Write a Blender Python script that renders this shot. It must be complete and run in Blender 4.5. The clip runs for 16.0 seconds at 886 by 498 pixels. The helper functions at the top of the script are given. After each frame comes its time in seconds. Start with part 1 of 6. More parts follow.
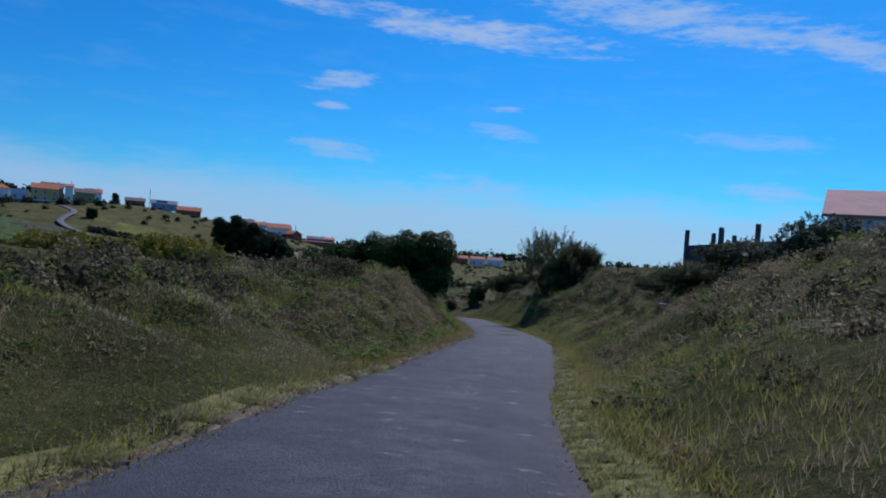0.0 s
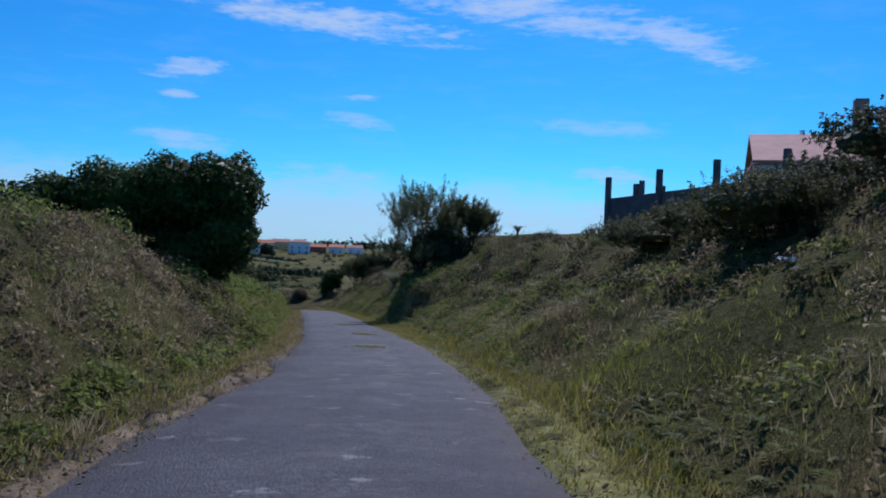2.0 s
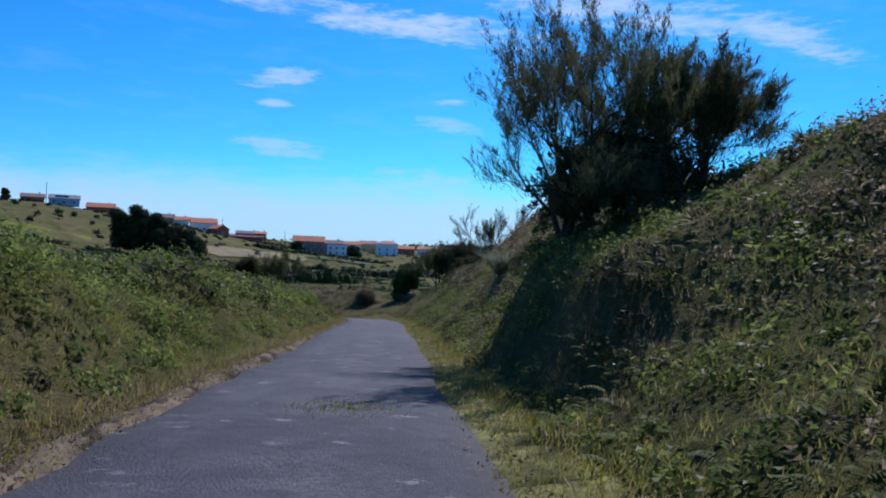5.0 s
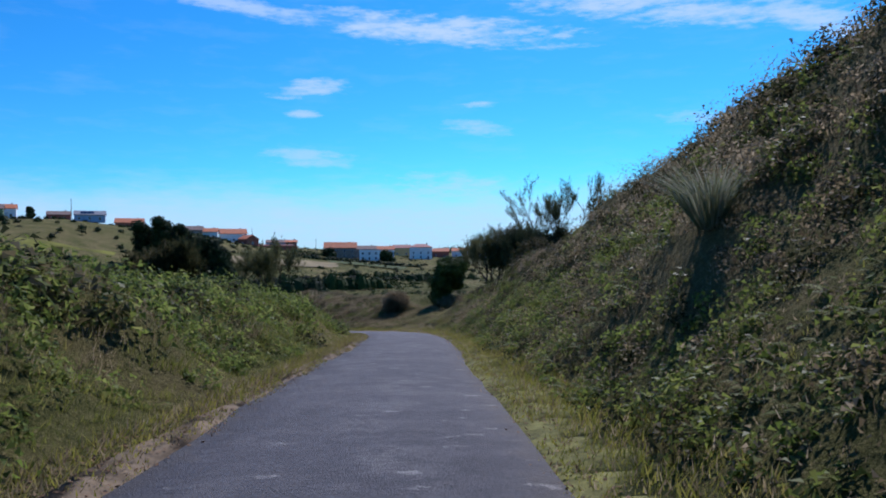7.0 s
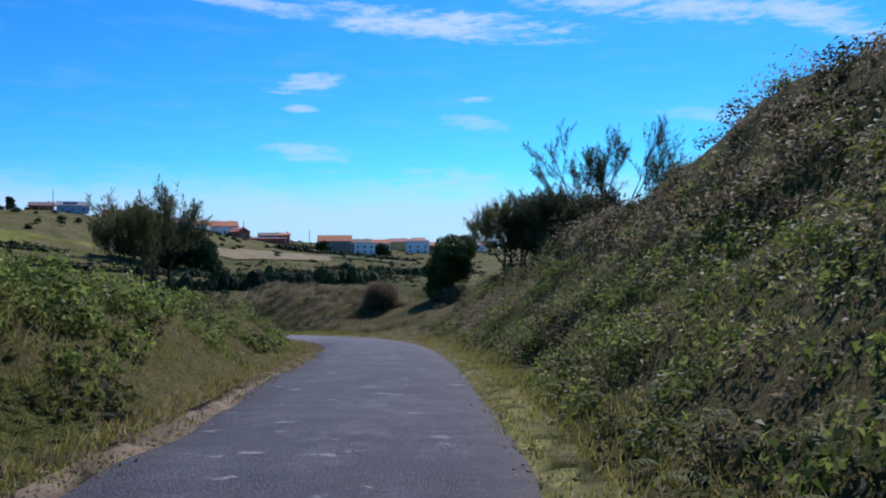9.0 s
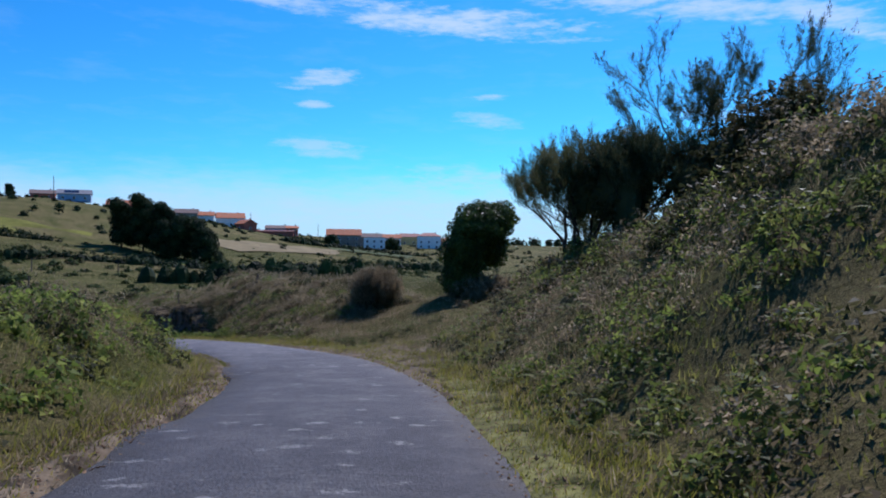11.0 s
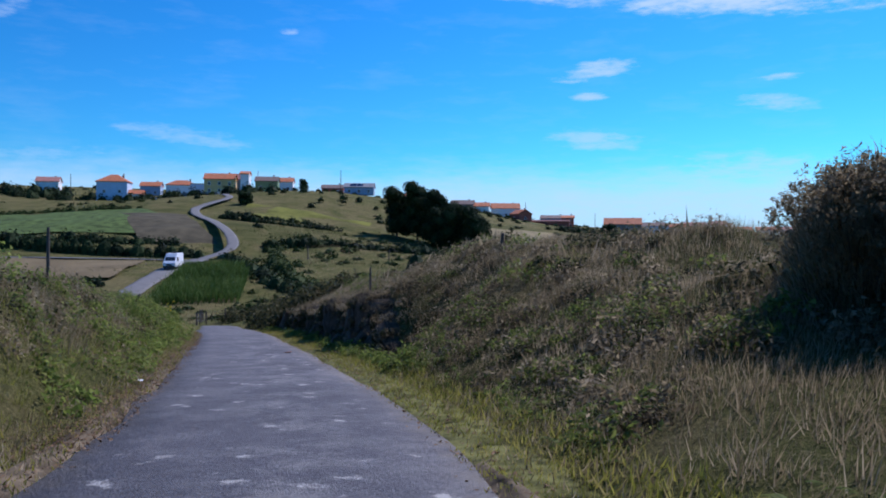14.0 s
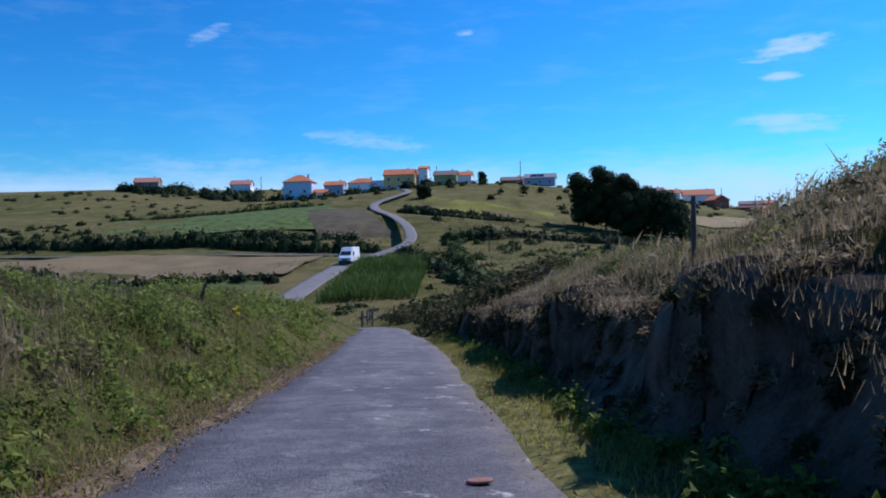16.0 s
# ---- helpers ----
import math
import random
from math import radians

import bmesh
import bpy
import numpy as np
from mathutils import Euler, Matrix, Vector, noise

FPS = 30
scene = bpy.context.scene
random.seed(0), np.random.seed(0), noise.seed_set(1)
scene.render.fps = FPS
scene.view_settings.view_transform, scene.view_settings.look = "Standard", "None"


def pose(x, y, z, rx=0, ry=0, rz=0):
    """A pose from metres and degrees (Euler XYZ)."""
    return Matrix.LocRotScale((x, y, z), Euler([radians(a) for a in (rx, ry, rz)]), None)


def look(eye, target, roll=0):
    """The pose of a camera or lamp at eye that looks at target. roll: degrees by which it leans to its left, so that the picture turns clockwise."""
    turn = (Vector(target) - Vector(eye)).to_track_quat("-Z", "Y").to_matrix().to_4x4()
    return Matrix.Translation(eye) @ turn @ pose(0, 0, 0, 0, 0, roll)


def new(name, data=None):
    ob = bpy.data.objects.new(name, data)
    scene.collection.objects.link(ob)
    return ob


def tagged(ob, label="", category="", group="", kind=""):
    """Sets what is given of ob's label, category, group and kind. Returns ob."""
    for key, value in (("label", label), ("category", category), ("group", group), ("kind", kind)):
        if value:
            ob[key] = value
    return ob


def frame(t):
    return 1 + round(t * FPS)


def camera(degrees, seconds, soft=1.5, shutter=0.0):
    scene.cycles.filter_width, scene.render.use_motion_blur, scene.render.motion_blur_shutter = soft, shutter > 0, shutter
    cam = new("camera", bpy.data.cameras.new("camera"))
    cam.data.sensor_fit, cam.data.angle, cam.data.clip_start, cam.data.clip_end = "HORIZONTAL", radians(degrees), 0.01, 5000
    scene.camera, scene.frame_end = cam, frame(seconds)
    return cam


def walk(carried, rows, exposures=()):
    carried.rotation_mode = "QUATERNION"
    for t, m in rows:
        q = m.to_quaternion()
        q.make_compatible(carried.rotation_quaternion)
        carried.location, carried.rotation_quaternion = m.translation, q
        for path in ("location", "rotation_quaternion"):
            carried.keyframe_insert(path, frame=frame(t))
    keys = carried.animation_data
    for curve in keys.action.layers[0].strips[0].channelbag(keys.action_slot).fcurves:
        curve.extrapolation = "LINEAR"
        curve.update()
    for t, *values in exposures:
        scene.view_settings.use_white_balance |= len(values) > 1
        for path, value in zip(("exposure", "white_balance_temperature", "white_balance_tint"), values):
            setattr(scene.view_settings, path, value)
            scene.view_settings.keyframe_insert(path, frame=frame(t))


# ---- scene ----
cam = camera(58.5, 16.0, soft=1.9)
PATH = [
    (0, (0.034, -0.128, 0.008), (0.030, 1.872, 0.019), 4.63),
    (0.5, (0.179, 4.128, -0.373), (0.289, 6.125, -0.375), 4.14),
    (1, (0.541, 8.381, -0.654), (0.751, 10.370, -0.640), 3.99),
    (1.5, (0.999, 12.619, -0.864), (1.304, 14.595, -0.857), 3.70),
    (2, (1.612, 16.659, -1.107), (1.960, 18.629, -1.103), 2.56),
    (2.5, (2.279, 20.637, -1.362), (2.627, 22.606, -1.351), 1.81),
    (3, (2.725, 24.323, -1.624), (3.046, 26.297, -1.614), 2.09),
    (3.5, (3.223, 28.118, -1.807), (3.505, 30.098, -1.799), 2.15),
    (4, (3.450, 31.830, -2.080), (3.682, 33.816, -2.083), 1.90),
    (4.5, (3.664, 35.665, -2.291), (3.835, 37.658, -2.292), 1.91),
    (5, (3.783, 39.544, -2.549), (3.906, 41.540, -2.545), 2.38),
    (7.5, (3.619, 57.817, -3.717), (3.651, 59.817, -3.707), -0.41),
    (8, (3.728, 61.225, -3.941), (3.765, 63.224, -3.939), -0.33),
    (10.5, (3.689, 76.641, -5.024), (3.722, 78.641, -5.028), 0.62),
    (11, (3.580, 79.738, -5.259), (3.597, 81.737, -5.268), 0.83),
    (11.5, (3.465, 82.858, -5.544), (3.454, 84.858, -5.563), 0.60),
    (12, (3.295, 86.137, -5.763), (3.232, 88.136, -5.765), 0.40),
    (12.5, (2.845, 89.458, -5.942), (2.675, 91.451, -5.955), 0.82),
    (13, (2.089, 92.823, -6.224), (1.754, 94.795, -6.255), 1.31),
    (13.5, (1.184, 95.975, -6.524), (0.684, 97.911, -6.562), 0.90),
    (14, (0.008, 99.045, -6.826), (-0.652, 100.933, -6.859), 0.34),
    (14.5, (-1.444, 102.113, -7.179), (-2.268, 103.935, -7.220), 0.27),
    (15, (-3.145, 105.123, -7.431), (-4.093, 106.884, -7.481), 0.30),
    (15.5, (-5.051, 108.116, -7.773), (-6.070, 109.836, -7.820), -0.56),
    (16, (-7.131, 111.172, -8.047), (-8.196, 112.865, -8.087), -1.19),
]
walk(cam, [(t, look(eye, target, roll)) for t, eye, target, roll in PATH], exposures=[(0, -0.5, 5400, 25), (1, -0.46, 5450, 25), (2.5, -0.17, 5560, 26), (3.5, -0.12, 5620, 26), (5, -0.04, 5560, 26), (8, 0.05, 5660, 26), (12.5, 0.06, 5620, 26), (14.5, 0.06, 5560, 26), (16, 0.1, 5620, 26)])

# ---- sky, clouds, sun ----
SUN_AZ, SUN_EL = 23.0, 46.0  # degrees to the right of +y, and above the horizon


def node(tree, kind, **inputs):
    n = tree.nodes.new(kind)
    for key, value in inputs.items():
        if key in ("i0", "i1", "i2", "i3"):
            key = int(key[1])
        else:
            key = key.replace("_", " ")
        if isinstance(value, bpy.types.NodeSocket):
            tree.links.new(value, n.inputs[key])
        else:
            n.inputs[key].default_value = value
    return n


def calc(tree, op, a, b=0.0, c=0.0):
    n = tree.nodes.new("ShaderNodeMath")
    n.operation = op
    for k, value in enumerate((a, b, c)):
        if isinstance(value, bpy.types.NodeSocket):
            tree.links.new(value, n.inputs[k])
        else:
            n.inputs[k].default_value = value
    return n.outputs[0]


def blend(tree, fac, a, b, how="MIX"):
    n = tree.nodes.new("ShaderNodeMix")
    n.data_type, n.blend_type = "RGBA", how
    for k, value in ((0, fac), (6, a), (7, b)):
        if isinstance(value, bpy.types.NodeSocket):
            tree.links.new(value, n.inputs[k])
        else:
            n.inputs[k].default_value = value if k == 0 else (*value[:3], 1)
    return n.outputs[2]


def ramp(tree, fac, stops):
    n = tree.nodes.new("ShaderNodeValToRGB")
    tree.links.new(fac, n.inputs[0])
    el = n.color_ramp.elements
    while len(el) < len(stops):
        el.new(0.5)
    for e, (at, c) in zip(el, stops):
        e.position = at
        e.color = (*c, 1) if len(c) == 3 else c
    return n.outputs[0]


# azimuth, elevation, half length, half thickness (degrees), tilt, strength
CLOUDS = (
    (0.6, 15.8, 12.0, 1.1, -4, 1.0), (-10.8, 16.6, 9.5, 0.6, -6, 0.75), (15.5, 17.0, 12.5, 1.5, -7, 0.9),
    (26.4, 14.9, 6.0, 1.0, -22, 0.85), (-8.3, 11.6, 2.9, 0.75, 8, 0.85), (-9.0, 9.9, 1.3, 0.35, 0, 0.8),
    (3.2, 10.6, 2.0, 0.28, 2, 0.8), (3.4, 9.0, 2.8, 0.6, -6, 0.6), (-8.4, 6.9, 3.4, 0.8, -3, 0.6),
    (21.5, 5.8, 4.0, 0.75, -3, 0.75), (20.5, 9.2, 5.2, 0.7, -3, 0.45), (-48.3, 13.8, 1.7, 0.5, 22, 0.5),
    (-30.2, 14.1, 0.8, 0.3, 0, 0.7), (-37.0, 6.6, 5.0, 0.7, -8, 0.45), (-48.0, 5.0, 6.5, 0.8, 3, 0.4), (1.0, 4.4, 6.5, 1.5, 1, 0.6),
)
world = bpy.data.worlds.new("sky")
scene.world = world
world.use_nodes = True
wt = world.node_tree
wt.nodes.clear()
sky = wt.nodes.new("ShaderNodeTexSky")
sky.sky_type, sky.sun_disc = "NISHITA", False
sky.sun_elevation, sky.sun_rotation = radians(SUN_EL), radians(SUN_AZ)
sky.altitude, sky.air_density, sky.dust_density, sky.ozone_density = 60, 1.0, 0.25, 3.0
clear = node(wt, "ShaderNodeHueSaturation", Hue=0.5, Saturation=1.25, Value=1.0, Color=sky.outputs[0])
deep = blend(wt, 1.0, clear.outputs[0], (0.29, 0.98, 1.18), "MULTIPLY")
way = wt.nodes.new("ShaderNodeTexCoord").outputs["Generated"]
xyz = node(wt, "ShaderNodeSeparateXYZ", i0=way)
az = calc(wt, "DEGREES", calc(wt, "ARCTAN2", xyz.outputs[0], xyz.outputs[1]))
el = calc(wt, "DEGREES", calc(wt, "ARCSINE", xyz.outputs[2]))
flat = node(wt, "ShaderNodeCombineXYZ", X=calc(wt, "MULTIPLY", az, 0.24), Y=el, Z=0.0)
wisp = node(wt, "ShaderNodeTexNoise", Vector=flat.outputs[0], Scale=0.75, Detail=7.0, Roughness=0.62)
curl = calc(wt, "MULTIPLY_ADD", wisp.outputs[0], 3.2, -1.6)
fine = node(wt, "ShaderNodeTexNoise", Vector=flat.outputs[0], Scale=2.6, Detail=6.0, Roughness=0.65)
frayed = calc(wt, "MULTIPLY_ADD", fine.outputs[0], 3.0, -1.5)
cover = None
for ca, ce, cl, ch, tilt, strength in CLOUDS:
    c, s = math.cos(radians(tilt)), math.sin(radians(tilt))
    dx, dy = calc(wt, "SUBTRACT", az, ca), calc(wt, "SUBTRACT", el, ce)
    along = calc(wt, "ADD", calc(wt, "MULTIPLY", dx, c / cl), calc(wt, "MULTIPLY", dy, s / cl))
    over = calc(wt, "ADD", calc(wt, "MULTIPLY", dx, -s / ch), calc(wt, "MULTIPLY", dy, c / ch))
    r = calc(wt, "ADD", calc(wt, "MULTIPLY", along, along), calc(wt, "MULTIPLY", over, over))
    r = calc(wt, "ADD", calc(wt, "ADD", r, curl), frayed)
    m = node(wt, "ShaderNodeMapRange", i0=r, i1=1.15, i2=-0.55, i3=0.0)
    m.inputs[4].default_value = strength
    m.interpolation_type = "SMOOTHSTEP"
    cover = m.outputs[0] if cover is None else calc(wt, "MAXIMUM", cover, m.outputs[0])
# the pale bank of haze and thin cloud low over the land
bank_top = calc(wt, "ADD", el, calc(wt, "ADD", calc(wt, "MULTIPLY", curl, 1.3), calc(wt, "MULTIPLY", frayed, 0.5)))
low = node(wt, "ShaderNodeMapRange", i0=bank_top, i1=6.0, i2=2.2, i3=0.0)
low.interpolation_type, low.inputs[4].default_value = "SMOOTHSTEP", 0.8
thin = node(wt, "ShaderNodeMapRange", i0=wisp.outputs[0], i1=0.5, i2=0.85, i3=0.0)
thin.inputs[4].default_value = 0.14
cover = calc(wt, "MAXIMUM", calc(wt, "MAXIMUM", cover, low.outputs[0]), thin.outputs[0])
cover = calc(wt, "MULTIPLY", cover, calc(wt, "MULTIPLY_ADD", fine.outputs[0], 0.6, 0.62))
above = node(wt, "ShaderNodeMapRange", i0=el, i1=-1.0, i2=0.5, i3=0.0)
cover = calc(wt, "MULTIPLY", cover, above.outputs[0])
off = node(wt, "ShaderNodeMapRange", i0=az, i1=-70.0, i2=10.0, i3=0.8)
off.interpolation_type = "SMOOTHSTEP"
tint = node(wt, "ShaderNodeCombineXYZ", X=off.outputs[0], Y=off.outputs[0], Z=calc(wt, "POWER", off.outputs[0], 0.7))
deep = blend(wt, 1.0, deep, tint.outputs[0], "MULTIPLY")
lit = blend(wt, cover, deep, (5.2, 6.75, 7.8))
back = node(wt, "ShaderNodeBackground", Color=lit, Strength=0.105)
wt.links.new(back.outputs[0], wt.nodes.new("ShaderNodeOutputWorld").inputs[0])

sun = new("sun", bpy.data.lights.new("sun", "SUN"))
sun.data.energy, sun.data.angle, sun.data.color = 4.6, radians(0.53), (1.0, 0.95, 0.86)
ce, se, ca, sa = (math.cos(radians(SUN_EL)), math.sin(radians(SUN_EL)), math.cos(radians(SUN_AZ)), math.sin(radians(SUN_AZ)))
sun.matrix_world = look((60 * sa * ce, 60 * ca * ce, 60 * se), (0, 0, 0))


# ---- materials ----
def material(name, rough=0.8, metal=0.0):
    m = bpy.data.materials.new(name)
    m.use_nodes = True
    b = m.node_tree.nodes["Principled BSDF"]
    b.inputs["Roughness"].default_value, b.inputs["Metallic"].default_value = rough, metal
    if rough > 0.85:
        b.inputs["Specular IOR Level"].default_value = 0.1
    return m, m.node_tree, b


def place_of(t):
    return t.nodes.new("ShaderNodeNewGeometry").outputs["Position"]


def noise_of(t, scale, detail=4.0, rough=0.55, vec=None):
    return node(t, "ShaderNodeTexNoise", Vector=vec if vec is not None else place_of(t), Scale=scale, Detail=detail, Roughness=rough).outputs[0]


def bumped(t, b, height, strength=0.4, distance=0.02):
    n = node(t, "ShaderNodeBump", Strength=strength, Distance=distance, Height=height)
    t.links.new(n.outputs[0], b.inputs["Normal"])


def painted(name, colour, rough=0.7, spread=0.12, scale=3.0, metal=0.0, bump=0.15):
    """Paint, plaster, wood or metal with stains at two scales."""
    m, t, b = material(name, rough, metal)
    big, small = noise_of(t, scale, 3.0), noise_of(t, scale * 9, 5.0)
    mix = calc(t, "ADD", calc(t, "MULTIPLY", big, 0.65), calc(t, "MULTIPLY", small, 0.35))
    dark = tuple(c * (1 - spread * 2.2) for c in colour)
    light = tuple(min(1, c * (1 + spread)) for c in colour)
    t.links.new(ramp(t, mix, ((0.3, dark), (0.7, light))), b.inputs["Base Color"])
    bumped(t, b, small, bump, 0.01)
    return m


def leafy(name, colours, rough=0.6, through_light=0.35, patch=0.5):
    """Leaves or blades: each its own shade, with patches of drier growth."""
    m, t, b = material(name, rough)
    rnd = t.nodes.new("ShaderNodeNewGeometry").outputs["Random Per Island"]
    big = noise_of(t, patch, 3.0)
    mix = calc(t, "ADD", calc(t, "MULTIPLY", rnd, 0.6), calc(t, "MULTIPLY_ADD", big, 1.1, -0.35))
    k = len(colours) - 1
    col = ramp(t, mix, [(0.1 + 0.8 * i / k, c) for i, c in enumerate(colours)])
    t.links.new(col, b.inputs["Base Color"])
    b.inputs["Specular IOR Level"].default_value = 0.06
    tr = node(t, "ShaderNodeBsdfTranslucent", Color=col)
    mx = node(t, "ShaderNodeMixShader", i0=through_light, i1=b.outputs[0], i2=tr.outputs[0])
    t.links.new(mx.outputs[0], t.nodes["Material Output"].inputs[0])
    return m


def asphalt():
    """Old chip-seal: open grain, pale worn patches between the wheel tracks, scabs of lost binder."""
    m, t, b = material("worn_asphalt", 0.85)
    p = place_of(t)
    uv = t.nodes.new("ShaderNodeUVMap")
    uv.uv_map = "across"
    u = node(t, "ShaderNodeSeparateXYZ", i0=uv.outputs[0]).outputs[0]
    big, mid = noise_of(t, 0.35, 3.0, vec=p), noise_of(t, 2.2, 5.0, 0.65, vec=p)
    grain, grit = noise_of(t, 24.0, 5.0, 0.8, vec=p), noise_of(t, 75.0, 3.0, 0.7, vec=p)
    stones = node(t, "ShaderNodeTexVoronoi", Vector=p, Scale=55.0)
    base = ramp(t, calc(t, "ADD", calc(t, "MULTIPLY", big, 0.5), calc(t, "MULTIPLY", mid, 0.5)), ((0.3, (0.042, 0.04, 0.046)), (0.5, (0.072, 0.069, 0.076)), (0.66, (0.115, 0.11, 0.112))))
    speck = node(t, "ShaderNodeMapRange", i0=calc(t, "ADD", calc(t, "MULTIPLY", grain, 0.6), calc(t, "MULTIPLY", grit, 0.4)), i1=0.36, i2=0.64, i3=0.42)
    speck.inputs[4].default_value = 1.65
    tone = node(t, "ShaderNodeCombineXYZ", X=speck.outputs[0], Y=speck.outputs[0], Z=speck.outputs[0])
    base = blend(t, 1.0, base, tone.outputs[0], "MULTIPLY")
    # the strip between the tracks is worn palest
    off = calc(t, "ABSOLUTE", calc(t, "SUBTRACT", u, 0.56))
    middle = node(t, "ShaderNodeMapRange", i0=calc(t, "ADD", off, calc(t, "MULTIPLY_ADD", mid, 0.5, -0.25)), i1=0.24, i2=0.04, i3=0.0)
    patch = node(t, "ShaderNodeMapRange", i0=noise_of(t, 1.1, 6.0, 0.78, vec=p), i1=0.47, i2=0.62, i3=0.0)
    worn = calc(t, "MULTIPLY", patch.outputs[0], calc(t, "MULTIPLY_ADD", middle.outputs[0], 0.75, 0.25))
    pits = node(t, "ShaderNodeMapRange", i0=noise_of(t, 17.0, 5.0, 0.8, vec=p), i1=0.42, i2=0.56, i3=0.1)
    base = blend(t, calc(t, "MULTIPLY", calc(t, "MULTIPLY", worn, pits.outputs[0]), 0.85), base, (0.215, 0.205, 0.19))
    # pale scabs
    stretched = node(t, "ShaderNodeMapping", Vector=p, Scale=(2.4, 3.6, 1.0))
    chips = node(t, "ShaderNodeTexVoronoi", Vector=stretched.outputs[0], Scale=0.75)
    chip_at = calc(t, "ADD", chips.outputs[0], calc(t, "MULTIPLY_ADD", noise_of(t, 7.0, 6.0, 0.8, vec=p), 1.5, -0.75))
    chip = node(t, "ShaderNodeMapRange", i0=chip_at, i1=0.16, i2=0.02, i3=0.0)
    some = node(t, "ShaderNodeMapRange", i0=noise_of(t, 0.18, 2.0, vec=p), i1=0.36, i2=0.46, i3=0.0)
    base = blend(t, calc(t, "MULTIPLY", calc(t, "MULTIPLY", chip.outputs[0], some.outputs[0]), 0.85), base, (0.4, 0.385, 0.35))
    # crumbling, dusty edges
    edge = node(t, "ShaderNodeMapRange", i0=calc(t, "ADD", calc(t, "ABSOLUTE", calc(t, "SUBTRACT", u, 0.5)), calc(t, "MULTIPLY_ADD", noise_of(t, 3.0, 5.0, 0.7, vec=p), 0.3, -0.15)), i1=0.4, i2=0.52, i3=0.0)
    base = blend(t, calc(t, "MULTIPLY", edge.outputs[0], 0.55), base, (0.15, 0.122, 0.082))
    # base colour scaled along y: darker before the bend, paler past it
    tone_along = node(t, "ShaderNodeMapRange", i0=node(t, "ShaderNodeSeparateXYZ", i0=p).outputs[1], i1=84.0, i2=112.0, i3=0.56)
    tone_along.inputs[4].default_value = 1.2
    shade = node(t, "ShaderNodeCombineXYZ", X=tone_along.outputs[0], Y=tone_along.outputs[0], Z=tone_along.outputs[0])
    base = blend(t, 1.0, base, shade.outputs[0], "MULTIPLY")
    t.links.new(base, b.inputs["Base Color"])
    bumped(t, b, calc(t, "ADD", stones.outputs[0], calc(t, "MULTIPLY", grain, 2.5)), 0.7, 0.012)
    return m


def soil():
    m, t, b = material("grassy_ground", 1.0)
    b.inputs["Specular IOR Level"].default_value = 0.03
    p = place_of(t)
    big, mid, small = noise_of(t, 0.02, 4.0, vec=p), noise_of(t, 0.16, 6.0, 0.72, vec=p), noise_of(t, 3.0, 6.0, 0.7, vec=p)
    far = ramp(t, calc(t, "ADD", calc(t, "MULTIPLY", big, 0.4), calc(t, "MULTIPLY", mid, 0.6)),
               ((0.41, (0.022, 0.03, 0.01)), (0.46, (0.05, 0.058, 0.018)), (0.5, (0.085, 0.085, 0.03)), (0.54, (0.125, 0.1, 0.05)), (0.6, (0.17, 0.135, 0.07))))
    leaf, speck = noise_of(t, 7.0, 7.0, 0.8, vec=p), noise_of(t, 45.0, 3.0, 0.7, vec=p)
    drift = node(t, "ShaderNodeTexNoise", Vector=p, Scale=9.0, Detail=3.0)
    warped = node(t, "ShaderNodeVectorMath", i0=p, i1=drift.outputs["Color"])
    warped.operation = "ADD"
    cell = node(t, "ShaderNodeTexVoronoi", Vector=warped.outputs[0], Scale=21.0)
    tone = node(t, "ShaderNodeSeparateXYZ", i0=cell.outputs["Color"]).outputs[0]
    fleck = ramp(t, calc(t, "ADD", calc(t, "MULTIPLY", tone, 0.5), calc(t, "MULTIPLY_ADD", leaf, 1.0, -0.25)),
                 ((0.2, (0.01, 0.013, 0.005)), (0.42, (0.045, 0.048, 0.015)), (0.62, (0.1, 0.098, 0.032)), (0.85, (0.21, 0.17, 0.095))))
    col = blend(t, 1.0, blend(t, 0.62, far, fleck), (1.35, 1.32, 1.25), "MULTIPLY")
    t.links.new(col, b.inputs["Base Color"])
    bumped(t, b, calc(t, "ADD", small, calc(t, "MULTIPLY", leaf, 0.6)), 1.0, 0.15)
    return m


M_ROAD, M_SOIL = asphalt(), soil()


# ---- mesh helpers ----
def np_mesh(name, verts, faces, mat, smooth=False):
    """A mesh from arrays: verts (n, 3), faces (m, k)."""
    verts, faces = np.asarray(verts, np.float32), np.asarray(faces, np.int32)
    me = bpy.data.meshes.new(name)
    k = faces.shape[1]
    me.vertices.add(len(verts))
    me.vertices.foreach_set("co", verts.ravel())
    me.loops.add(faces.size)
    me.loops.foreach_set("vertex_index", faces.ravel())
    me.polygons.add(len(faces))
    me.polygons.foreach_set("loop_start", np.arange(0, faces.size, k, dtype=np.int32))
    me.polygons.foreach_set("loop_total", np.full(len(faces), k, np.int32))
    me.polygons.foreach_set("use_smooth", np.full(len(faces), smooth))
    me.update(calc_edges=True)
    me.materials.append(mat)
    return me


